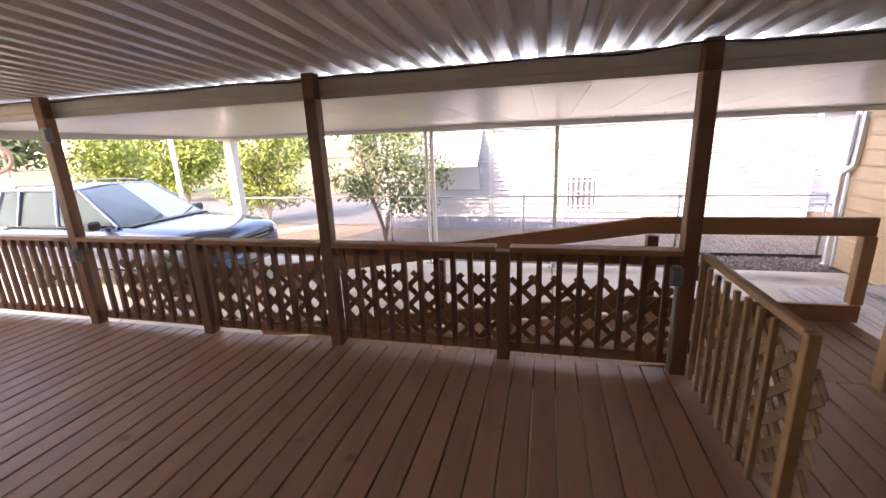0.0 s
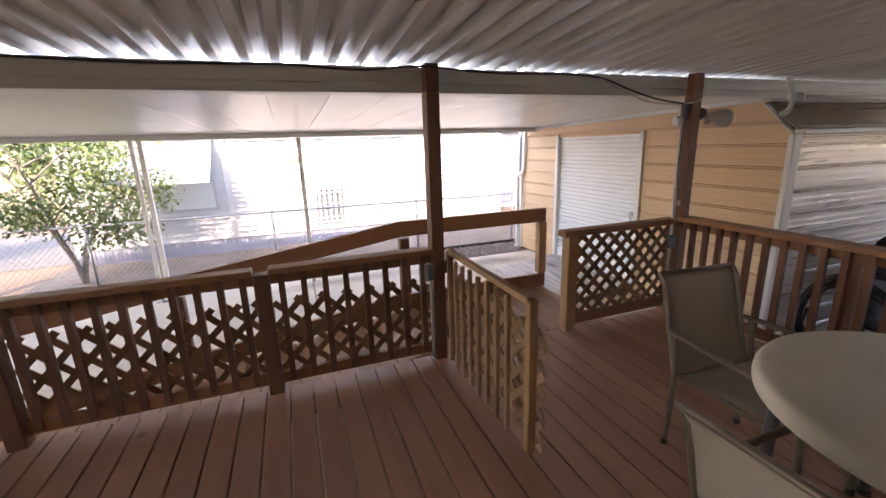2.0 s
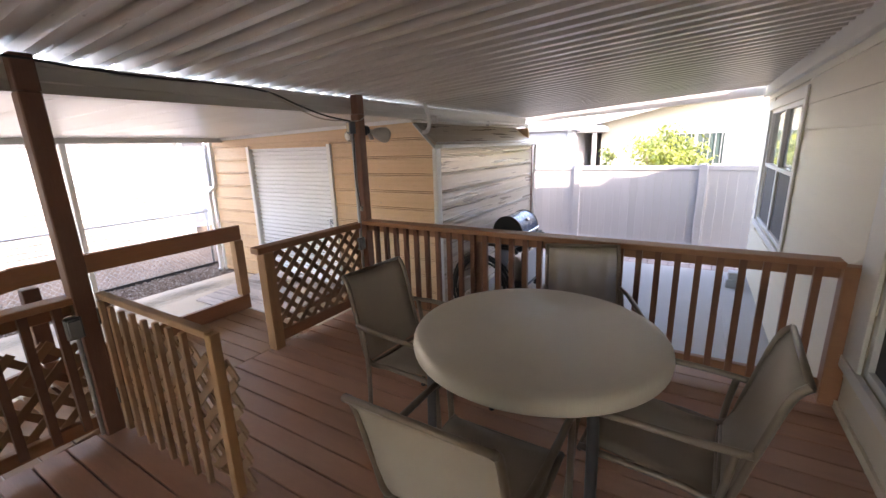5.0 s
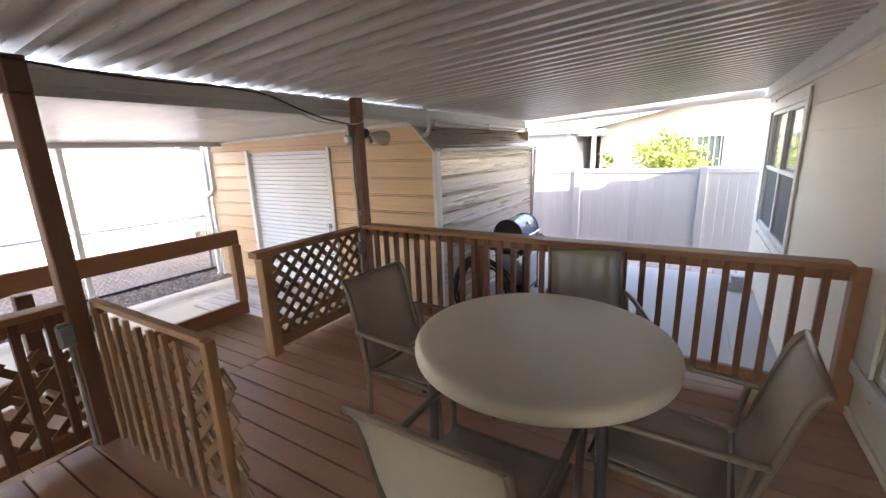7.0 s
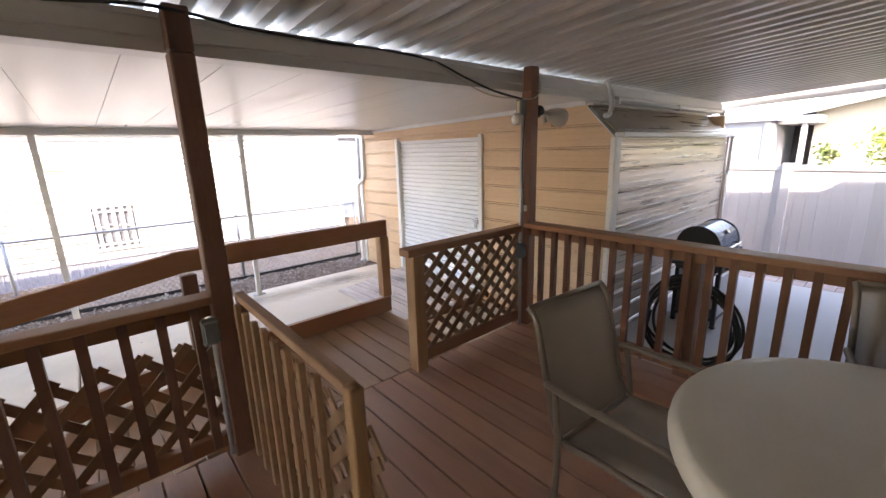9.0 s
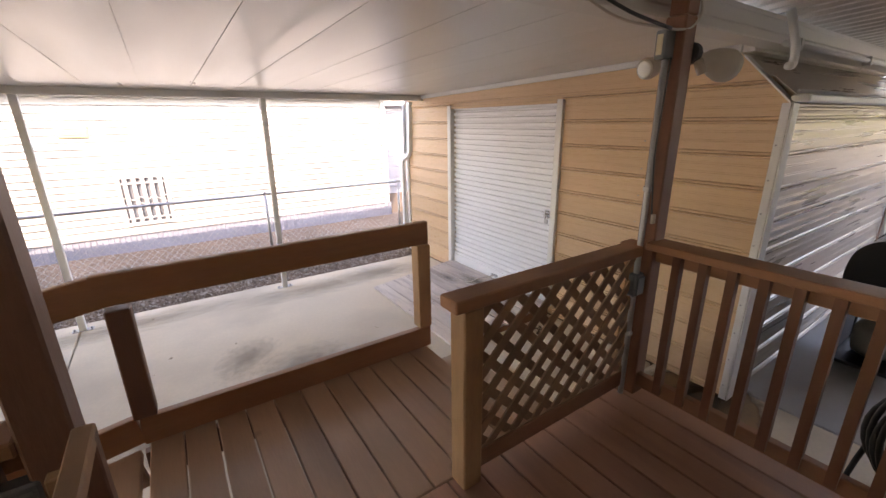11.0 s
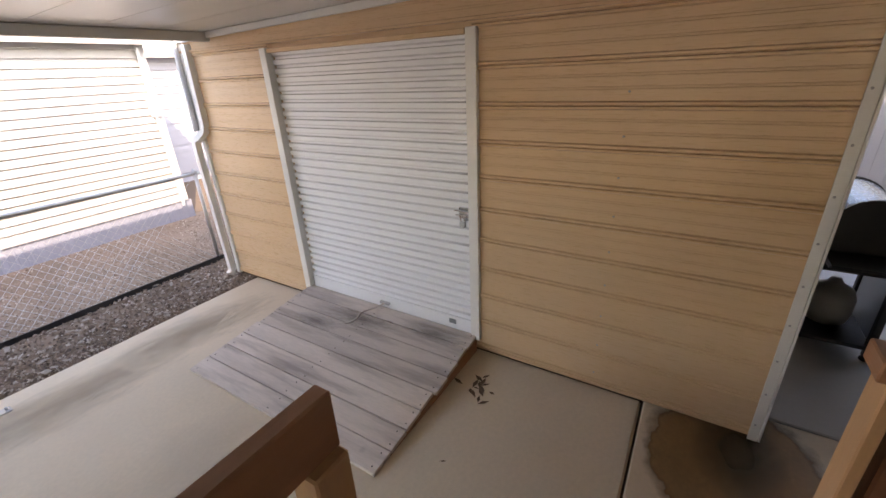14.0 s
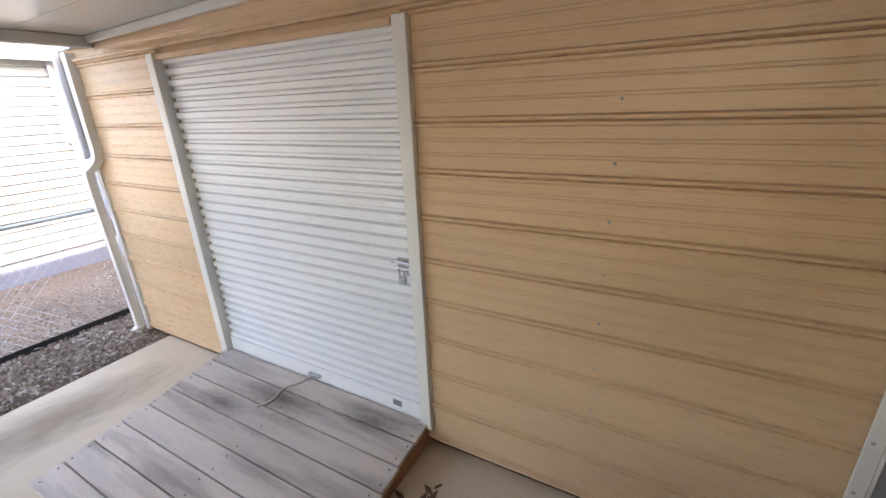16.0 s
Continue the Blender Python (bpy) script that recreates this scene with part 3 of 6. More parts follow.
def porch_post(x, top, label, mat=CEDAR, y=RAIL_Y):
    p = thing("porch_post", label, "post", "porch posts", at=(x, y, 0))
    part("shaft", box(-0.045, 0.045, -0.045, 0.045, -0.03, 1.83, 0.006), mat, p)
    part("notched_top", box(-0.045, 0.045, -0.045, 0.034, 1.832, top, 0.005), mat, p)
    return p


POSTS = (-6.0, -3.62, -1.14, 1.28, 3.508)
for px in POSTS:
    porch_post(px, ceiling_z(RAIL_Y) - 0.012, "dark stained square wooden post holding the porch beam", CEDAR_RED if px in (3.508, -3.62) else CEDAR, 2.742 if px == 3.508 else RAIL_Y)


def short_post(x, y, top, mat=CEDAR, label="short dark stained wooden railing post"):
    return solid("railing_post", box(x - 0.045, x + 0.045, y - 0.045, y + 0.045, 0.0, top, 0.006), mat, label, "post", "railing posts")


for px in (-2.35, 0.16):
    short_post(px, RAIL_Y, 0.795)


def strip_clip(c, s, w, h):
    """The run of the diagonal z = s * x + c inside a w x h panel."""
    pts = []
    for x in (0, w):
        z = s * x + c
        if -1e-9 <= z <= h + 1e-9:
            pts.append((x, z))
    for z in (0, h):
        x = (z - c) / s
        if 1e-9 < x < w - 1e-9:
            pts.append((x, z))
    return sorted(pts)[:2] if len(pts) >= 2 else None


def lattice(parent, origin, along, out, w, h, mat=LATTICE, step=0.150, width=0.040):
    """Two layers of crossed strips; origin is the lower corner."""
    along, out, o = Vector(along), Vector(out), Vector(origin)
    holder = part("lattice", bar(o + Vector((0, 0, 0.004)), o + along * w + Vector((0, 0, 0.004)), 0.012, 0.008), mat, parent)
    up = Vector((0, 0, 1))
    for layer, s in ((0, 1.0), (1, -1.0)):
        c = -w + 0.03 if s > 0 else 0.06
        while c < (h if s > 0 else w + h):
            run = strip_clip(c, s, w, h)
            if run and (run[1][0] - run[0][0]) > 0.03:
                p, q = (o + along * a + up * b + out * (0.009 * layer) for a, b in run)
                part("lattice_strip", bar(p, q, 0.008, width, up=(q - p).cross(out)), mat, holder)
            c += step


baluster_mesh = mesh_of("baluster", box(-0.018, 0.018, -0.018, 0.018, 0.0, 1.0), CEDAR)
warm_baluster_mesh = mesh_of("baluster", box(-0.018, 0.018, -0.018, 0.018, 0.0, 1.0), CEDAR_RED)


def railing(p, q, top, label, mat, lat=True, lat_from=0.0, cap=0.105, pitch=0.119, out=(0, 1, 0), low=0.055, lat_h=0.53, first=0.0):
    """A run of rail from p to q in plan: cap, bottom rail, balusters and lattice on the outer side."""
    p, q, out = Vector((*p, 0)), Vector((*q, 0)), Vector(out)
    d = (q - p).normalized()
    r = thing("deck_railing", label, "railing", "deck railings")
    part("top_rail", bar(p + Vector((0, 0, top - 0.019)), q + Vector((0, 0, top - 0.019)), cap, 0.038, 0.005), mat, r)
    part("sub_rail", bar(p + Vector((0, 0, top - 0.075)) + out * 0.03, q + Vector((0, 0, top - 0.075)) + out * 0.03, 0.036, 0.07, 0.004), mat, r)
    part("bottom_rail", bar(p + Vector((0, 0, low + 0.035)) + out * 0.012, q + Vector((0, 0, low + 0.035)) + out * 0.012, 0.04, 0.075, 0.004), mat, r)
    n = max(2, int((q - p).length / pitch))
    for k in range(n):
        at = p + d * (first + k * pitch if first else (k + 0.5) * (q - p).length / n) - out * 0.008
        if (at - p).dot(d) > (q - p).length - 0.02:
            break
        shared("baluster", baluster_mesh if lat else warm_baluster_mesh, r, Matrix.LocRotScale((at.x, at.y, low + 0.02), Euler((0, 0, math.atan2(d.y, d.x))), (1, 1, top - 0.04 - low - 0.02)))
    if lat:
        lattice(r, p + d * lat_from + out * 0.052 + Vector((0, 0, 0.07)), d, out, (q - p).length - lat_from, lat_h)
    return r


DARK = "dark stained wooden deck railing with square balusters and crossed lattice"
railing((-5.955, RAIL_Y), (-3.665, RAIL_Y), 0.83, "dark stained wooden deck railing with square balusters", CEDAR_X, lat=False)
railing((-3.575, RAIL_Y), (-2.395, RAIL_Y), 0.83, DARK, CEDAR_X, lat_from=0.3)
railing((-2.305, RAIL_Y), (-1.185, RAIL_Y), 0.83, DARK, CEDAR_X)
railing((-1.095, RAIL_Y), (0.115, RAIL_Y), 0.83, DARK, CEDAR_X)
railing((0.205, RAIL_Y), (1.235, RAIL_Y), 0.83, DARK, CEDAR_X)
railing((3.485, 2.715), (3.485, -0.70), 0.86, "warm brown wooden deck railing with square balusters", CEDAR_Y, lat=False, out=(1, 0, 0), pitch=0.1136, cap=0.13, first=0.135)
short_post(3.485, -0.745, 0.83, CEDAR_Y, "warm brown wooden end post of the railing against the house")
solid("railing_post", box(3.512, 3.6, 1.50, 1.59, -0.1, 0.80, 0.006), CEDAR, "dark wooden post bracing the railing from outside", "post", "railing posts")
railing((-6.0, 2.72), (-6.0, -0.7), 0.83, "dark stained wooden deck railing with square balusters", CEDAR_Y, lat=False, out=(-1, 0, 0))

# lattice panel beside the opening
panel = thing("lattice_panel", "low wooden lattice panel with a brown rail beside the gate opening", "railing")
part("top_rail", bar((2.31, RAIL_Y, 0.815), (3.41, RAIL_Y, 0.815), 0.10, 0.05, 0.005), CEDAR_X, panel)
part("end_post", box(2.35, 2.44, RAIL_Y - 0.045, RAIL_Y + 0.045, 0.0, 0.79, 0.006), FRESH, panel)
part("bottom_rail", bar((2.44, RAIL_Y, 0.09), (3.44, RAIL_Y, 0.09), 0.04, 0.09, 0.005), CEDAR_X, panel)
lattice(panel, (2.44, RAIL_Y - 0.012, 0.135), (1, 0, 0), (0, 1, 0), 1.0, 0.655, LATTICE, 0.13)

part("end_block", box(3.44, 3.537, 2.79, 2.862, 0.775, 0.826, 0.004), CEDAR_X, panel)
part("outer_stile", box(3.445, 3.532, 2.812, 2.84, -0.03, 0.773, 0.004), FRESH, panel)

# gate standing open, hinged on a porch post
gate = thing("gate", "open wooden gate with square balusters and crossed lattice", "gate", at=(1.345, 2.70, 0))
G = 1.03
part("top_rail", bar((0, 0, 0.812), (0, -G, 0.812), 0.04, 0.035, 0.004), LATTICE, gate)
part("end_post", box(-0.02, 0.025, -G - 0.03, -G + 0.012, 0.02, 0.82, 0.004), FRESH, gate)
part("hinge_post", box(-0.02, 0.02, -0.045, -0.005, 0.05, 0.82, 0.004), CEDAR, gate)
gate_baluster = mesh_of("baluster", box(-0.012, 0.012, -0.014, 0.014, 0.045, 0.80, 0.003), LATTICE)
for k in range(8):
    shared("baluster", gate_baluster, gate, pose(-0.037, -0.10 - k * 0.112, random.uniform(-0.012, 0.006)))
lattice(gate, (0.032, -0.03, 0.05), (0, -1, 0), (1, 0, 0), G + 0.045, 0.62, LATTICE, 0.13)
for z in (0.22, 0.7):
    part("hinge", box(-0.03, 0.01, -0.012, 0.012, z - 0.045, z + 0.045, 0.003), CABLE, gate)

# ---- landing, ramp and steps ----
RY = 3.78
SLOPE = 0.148


def ramp_z(x):
    return 0.0 if x > 1.28 else (x - 1.28) * SLOPE


handrail = thing("ramp_handrail", "broad brown wooden handrail along the landing and ramp", "handrail")
part("top_rail", bar((1.24, RY, 0.775), (2.845, RY, 0.775), 0.045, 0.14, 0.005), CEDAR_X, handrail)
part("sloped_rail", bar((1.26, RY, 0.772), (-2.4, RY, 0.772 + ramp_z(-2.4) - 0.004), 0.044, 0.14, 0.005), CEDAR_X, handrail)
part("end_post", box(2.755, 2.844, RY - 0.044, RY + 0.035, 0.157, 0.704, 0.005), FRESH, handrail)
part("kick_board", bar((1.28, RY, 0.072), (2.85, RY, 0.072), 0.04, 0.14, 0.004), CEDAR_X, handrail)
part("kick_board", bar((1.278, RY, 0.085), (-2.7, RY, 0.085 + ramp_z(-2.7)), 0.04, 0.14, 0.004), CEDAR_X, handrail)
for px in (1.31, -0.55, -2.2):
    part("post", box(px - 0.045, px + 0.045, RY - 0.046, RY + 0.04, ramp_z(px) + 0.156, 0.69 + ramp_z(px), 0.005), CEDAR, handrail)
ramp = thing("ramp", "sloping wooden ramp of cross boards beside the deck", "ramp")
x = 1.265
ramp_mesh = mesh_of("board", box(-0.067, 0.067, 2.86, 3.75, -0.035, 0.0, 0.003), LANDING)
while ramp_z(x) > GROUND + 0.04:
    shared("board", ramp_mesh, ramp, pose(x - 0.07, 0, ramp_z(x - 0.07), 0, -math.degrees(math.atan(SLOPE)), 0))
    x -= 0.139
for py in (2.88, 3.3, 3.72):
    part("stringer", bar((1.26, py, -0.11), (-2.6, py, ramp_z(-2.6) - 0.09), 0.04, 0.13), LANDING, ramp)
steps = thing("steps", "three tan wooden steps down from the landing", "steps")
for k, (nx, nz) in enumerate(((3.05, -0.152), (3.29, -0.303), (3.53, -0.454))):
    part("tread", box(nx - 0.245, nx, 2.84, RY + 0.01, nz - 0.036, nz, 0.004), STEP, steps)
    part("riser", box(nx - 0.05, nx - 0.025, 2.85, RY, nz - 0.15, nz - 0.037), STEP, steps)
for py in (2.86, RY - 0.02):
    part("stringer", bar((2.82, py, -0.2), (3.46, py, -0.56), 0.04, 0.14), STEP, steps)

# ---- shed ----
DOOR_Y0, DOOR_Y1, DOOR_Z0, DOOR_Z1 = 4.48, 6.205, -0.455, 1.57


def shed_profile(z, top, face, out):
    """One metal siding course: flat, fine pencil ribs, then a double bead at its top."""
    h = top - z
    pts = [(0, 0)]
    for a in (0.24, 0.30, 0.52, 0.58):
        pts += [(0, a * h - 0.004), (0.0016, a * h), (0, a * h + 0.004)]
    pts += [(0, h - 0.046), (0.014, h - 0.039), (0.014, h - 0.030), (0.001, h - 0.024), (0.014, h - 0.017), (0.014, h - 0.008), (0, h - 0.001)]
    return [(face + out * o, z + dz) for o, dz in pts]


shed = thing("shed", "tan metal-sided shed with white corner trim", "shed", at=(0, 0, 0))
Z0, Z1, COURSE = GROUND + 0.02, 1.90, 0.2165
bounds = []
zz = -0.09 - 3 * COURSE
while zz < 1.9:
    bounds.append((max(zz, Z0), min(zz + COURSE, Z1)))
    zz += COURSE
front = part("front_wall", box(SHED_X + 0.012, SHED_X + 0.05, SHED_Y0 + 0.02, DOOR_Y0, Z0, 1.5), TAN, shed)
part("front_wall", box(SHED_X + 0.012, SHED_X + 0.05, DOOR_Y1, SHED_Y1, Z0, 1.9), TAN, shed)
part("front_wall", box(SHED_X + 0.012, SHED_X + 0.05, DOOR_Y0, DOOR_Y1, DOOR_Z1, 1.9), TAN, shed)
CHAMFER = 0.36
for z, top in bounds:
    if top - z < 0.05:
        continue
    spans = [(SHED_Y0, SHED_Y1)]
    if z < DOOR_Z1 - 0.02:
        spans = [(SHED_Y0, DOOR_Y0 - 0.03), (DOOR_Y1 + 0.03, SHED_Y1)]
    for a, b in spans:
        bm = bmesh.new()
        pr = shed_profile(z, top, SHED_X, -1)
        start = [a + (max(0.0, zc - 1.52) * 1.1 if a == SHED_Y0 else 0.0) for _, zc in pr]
        r0 = [bm.verts.new((px, s, pz)) for (px, pz), s in zip(pr, start)]
        r1 = [bm.verts.new((px, b, pz)) for px, pz in pr]
        for k in range(len(pr) - 1):
            bm.faces.new((r0[k], r0[k + 1], r1[k + 1], r1[k]))
        bmesh.ops.recalc_face_normals(bm, faces=bm.faces)
        part("siding_panel", bm, TAN, front)
side = part("side_wall", box(SHED_X + 0.05, SHED_X1, SHED_Y0 + 0.012, SHED_Y0 + 0.05, Z0, 1.52), TAN_SHEEN, shed)
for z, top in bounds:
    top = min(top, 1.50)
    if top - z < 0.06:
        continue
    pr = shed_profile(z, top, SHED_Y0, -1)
    part("siding_panel", extrude_profile([(0, py, pz) for py, pz in pr], 0, SHED_X + 0.01, SHED_X1), TAN_SHEEN, side)
part("back_wall", box(SHED_X1 - 0.04, SHED_X1, SHED_Y0 + 0.05, SHED_Y1, Z0, 1.8), TAN, shed)
part("far_wall", box(SHED_X, SHED_X1, SHED_Y1, SHED_Y1 + 0.03, Z0, 1.8), TAN, shed)
bm = bmesh.new()
v = [bm.verts.new(p) for p in ((SHED_X, 2.99, 1.80), (SHED_X1, 2.99, 1.80), (SHED_X1, 5.1, 2.3), (SHED_X, 5.1, 2.3), (SHED_X, SHED_Y1 + 0.1, 1.82), (SHED_X1, SHED_Y1 + 0.1, 1.82))]
bm.faces.new((v[0], v[1], v[2], v[3]))
bm.faces.new((v[3], v[2], v[5], v[4]))
part("roof", bm, AWNING, shed)
bm = bmesh.new()
v = [bm.verts.new(p) for p in ((SHED_X + 0.03, 2.99, 1.80), (SHED_X + 0.03, SHED_Y1 + 0.1, 1.82), (SHED_X + 0.03, 5.1, 2.3))]
bm.faces.new(v)
part("gable", bm, TAN, shed)
# The eave sheet shares the side wall's colour with its painted-in sheen.
part("eave_panel", extrude_profile([(0, SHED_Y0 - 0.03, 1.545), (0, 2.80, 1.66), (0, 2.83, 1.665), (0, 3.0, 1.81)], 0, SHED_X - 0.02, SHED_X1 + 0.03, thick=0.006, normal=(0, -0.7, 0.7)), TAN_SHEEN, shed)
part("chamfer_trim", bar((SHED_X - 0.028, SHED_Y0 - 0.02, 1.50), (SHED_X - 0.028, 2.97, 1.79), 0.012, 0.07, 0.003, up=(1, 0, 0)), WHITE, shed)
part("drip_edge", tube([(SHED_X - 0.02, SHED_Y0 - 0.035, 1.565), (SHED_X1 + 0.08, SHED_Y0 - 0.035, 1.575)], 0.011, 8), WHITE, shed, smooth=True)
# Added box that stops daylight falling through the gap onto the eave panel.
part("closure_flashing", box(SHED_X - 0.02, SHED_X1 + 0.02, 2.935, 3.14, 1.815, 1.995), AWNING, shed)
bm = bmesh.new()
cheek = [(2.71, 1.495), (2.71, 1.535), (3.0, 1.80), (3.02, 1.9), (3.02, 1.495)]
sides_ = [[bm.verts.new((px, y, z)) for y, z in cheek] for px in (SHED_X + 0.012, SHED_X + 0.05)]
bm.faces.new(sides_[0])
bm.faces.new(sides_[1][::-1])
for k in range(5):
    bm.faces.new((sides_[0][k], sides_[1][k], sides_[1][(k + 1) % 5], sides_[0][(k + 1) % 5]))
bmesh.ops.recalc_face_normals(bm, faces=bm.faces)
part("cheek", bm, TAN, shed)
bm = bmesh.new()
bm.faces.new([bm.verts.new(p) for p in ((SHED_X1 - 0.02, 2.99, 1.78), (SHED_X1 - 0.02, SHED_Y1 + 0.1, 1.79), (SHED_X1 - 0.02, 5.1, 2.3))])
part("gable", bm, TAN, shed)
part("eave_gutter", box(SHED_X - 0.03, SHED_X1 + 0.1, SHED_Y0 - 0.10, SHED_Y0 - 0.004, 1.50, 1.545, 0.008), WHITE, shed)
part("far_downspout", tube(bend([(SHED_X1 + 0.06, SHED_Y0 - 0.05, 1.50), (SHED_X1 + 0.055, SHED_Y0 - 0.045, 1.1), (SHED_X1 + 0.07, SHED_Y0 - 0.04, 1.02), (SHED_X1 + 0.05, SHED_Y0 - 0.03, 0.94)], 5) + [Vector((SHED_X1 + 0.05, SHED_Y0 - 0.03, GROUND + 0.02))], 0.03, 8), WHITE, shed, smooth=True)
part("corner_trim", box(SHED_X - 0.024, SHED_X - 0.0155, SHED_Y0 - 0.012, SHED_Y0 + 0.034, Z0 - 0.01, 1.50, 0.002), WHITE, shed)
part("corner_trim", box(SHED_X - 0.024, SHED_X + 0.075, SHED_Y0 - 0.026, SHED_Y0 - 0.0155, Z0 - 0.01, 1.499, 0.002), WHITE, shed)
part("corner_trim", box(SHED_X - 0.024, SHED_X + 0.03, SHED_Y1 - 0.05, SHED_Y1 + 0.005, Z0 - 0.01, 1.75, 0.002), WHITE, shed)
part("far_trim", box(SHED_X1 - 0.05, SHED_X1 + 0.01, SHED_Y0 - 0.026, SHED_Y0 - 0.0155, Z0, 1.499, 0.002), CEDAR, shed)
part("top_flashing", bar((SHED_X - 0.03, 3.0, carport_z(3.0) - 0.026), (SHED_X - 0.03, SHED_Y1, carport_z(SHED_Y1) - 0.026), 0.028, 0.046, 0.004), WHITE, shed)
part("wall_head", box(SHED_X + 0.012, SHED_X + 0.05, 3.02, DOOR_Y0, 1.5, 1.9), TAN, shed)
part("head_flashing", box(SHED_X - 0.03, SHED_X - 0.001, 3.4, SHED_Y1, 1.635, 1.655, 0.004), TAN, shed)
# screws down the panels and trim
screw_mesh = mesh_of("screw", lathe([(0.006, 0), (0.006, 0.003), (0.003, 0.005)], 6), GREYMETAL)
for k in range(9):
    shared("screw", screw_mesh, front, pose(SHED_X - 0.001, 3.585, -0.48 + k * COURSE, 0, -90, 0))
    shared("screw", screw_mesh, front, pose(SHED_X - 0.0245, SHED_Y0 + 0.018, -0.48 + k * COURSE, 0, -90, 0))

door = thing("door_1", "closed white ribbed roll-up shed door with a padlock", "door", kind="structure")
pts, z = [], DOOR_Z0 + 0.10
while z < DOOR_Z1:
    pts += [(SHED_X + 0.004, 0, z), (SHED_X + 0.004, 0, z + 0.030), (SHED_X + 0.028, 0, z + 0.039), (SHED_X + 0.028, 0, z + 0.053)]
    z += 0.0635
part("curtain", extrude_profile(pts, 1, DOOR_Y0, DOOR_Y1, thick=0.004, normal=(-1, 0, 0)), ROLLDOOR, door)
part("bottom_bar", box(SHED_X - 0.012, SHED_X + 0.012, DOOR_Y0 + 0.01, DOOR_Y1 - 0.01, DOOR_Z0 - 0.012, DOOR_Z0 + 0.10, 0.004), ROLLDOOR, door)
part("bottom_seal", box(SHED_X - 0.006, SHED_X + 0.006, DOOR_Y0 + 0.01, DOOR_Y1 - 0.01, DOOR_Z0 - 0.03, DOOR_Z0 - 0.013), GREYMETAL, door)
part("jamb", box(SHED_X - 0.035, SHED_X + 0.02, DOOR_Y0 - 0.07, DOOR_Y0, DOOR_Z0 - 0.035, DOOR_Z1 + 0.035, 0.003), WHITE, door)
part("jamb", box(SHED_X - 0.055, SHED_X + 0.02, DOOR_Y1, DOOR_Y1 + 0.07, DOOR_Z0 - 0.035, DOOR_Z1 + 0.035, 0.003), WHITE, door)
part("head", box(SHED_X - 0.04, SHED_X + 0.02, DOOR_Y0, DOOR_Y1, DOOR_Z1, DOOR_Z1 + 0.03, 0.003), TAN, door)
latch = part("latch", box(SHED_X - 0.016, SHED_X + 0.006, DOOR_Y0 + 0.015, DOOR_Y0 + 0.085, 0.46, 0.535, 0.003), CHROME, door, "steel slide bolt")
part("bolt", tube([(SHED_X - 0.026, DOOR_Y0 - 0.02, 0.515), (SHED_X - 0.026, DOOR_Y0 + 0.11, 0.515)], 0.006), CHROME, latch)
part("bolt", tube([(SHED_X - 0.026, DOOR_Y0 + 0.0, 0.485), (SHED_X - 0.026, DOOR_Y0 + 0.10, 0.485)], 0.005), CHROME, latch)
part("shackle", tube(bend([(SHED_X - 0.03, DOOR_Y0 + 0.035, 0.44), (SHED_X - 0.03, DOOR_Y0 + 0.035, 0.475), (SHED_X - 0.03, DOOR_Y0 + 0.048, 0.485), (SHED_X - 0.03, DOOR_Y0 + 0.06, 0.475), (SHED_X - 0.03, DOOR_Y0 + 0.06, 0.44)]), 0.004), CHROME, latch)
part("padlock", box(SHED_X - 0.04, SHED_X - 0.02, DOOR_Y0 + 0.026, DOOR_Y0 + 0.07, 0.40, 0.442, 0.005), CONDUIT, latch, "grey padlock")
part("label", box(SHED_X - 0.0145, SHED_X - 0.012, DOOR_Y0 + 0.14, DOOR_Y0 + 0.20, DOOR_Z0 + 0.035, DOOR_Z0 + 0.075), OUTLET, door, "small faded sticker")
pull = thing("pull_rope", "frayed grey pull rope hooked to the door bottom", "rope")
part("hook", box(SHED_X - 0.04, SHED_X - 0.014, 5.26, 5.36, DOOR_Z0 + 0.035, DOOR_Z0 + 0.055, 0.003), GREYMETAL, pull)
part("rope", tube(bend([(4.735, 5.31, -0.41), (4.68, 5.36, -0.435), (4.6, 5.45, -0.462), (4.5, 5.44, -0.475), (4.42, 5.49, -0.486)]), 0.008, 6), GREYWOOD, pull)

# ramp of grey boards at the shed door
shed_ramp = thing("shed_ramp", "weathered grey plank ramp leading to the roll-up door", "ramp")
RX0, RX1, RZ0, RZ1 = 3.52, 4.753, GROUND + 0.025, -0.455
ang = math.degrees(math.atan2(RZ1 - RZ0, RX1 - RX0))
wide = (RX1 - RX0) / 8
plank_mesh = mesh_of("plank", box(-wide / 2 + 0.0025, wide / 2 - 0.0025, 4.43, 6.225, -0.028, 0.0, 0.004), GREYWOOD)
for k in range(8):
    t = (k + 0.5) / 8
    shared("plank", plank_mesh, shed_ramp, pose(RX0 + t * (RX1 - RX0), random.uniform(-0.012, 0.012), RZ0 + t * (RZ1 - RZ0) + random.uniform(-0.001, 0.001), 0, -ang, 0))
for py in (4.46, 5.35, 6.19):
    bm = bmesh.new()
    for s in (-0.02, 0.02):
        q = [bm.verts.new((px, py + s, pz)) for px, pz in ((RX0 + 0.06, GROUND), (RX1, GROUND), (RX1, RZ1 - 0.031), (RX0 + 0.06, RZ0 - 0.024))]
        bm.faces.new(q)
    bm.verts.ensure_lookup_table()
    for k in range(4):
        bm.faces.new((bm.verts[k], bm.verts[(k + 1) % 4], bm.verts[4 + (k + 1) % 4], bm.verts[4 + k]))
    bmesh.ops.recalc_face_normals(bm, faces=bm.faces)
    part("wedge", bm, CEDAR_X, shed_ramp)

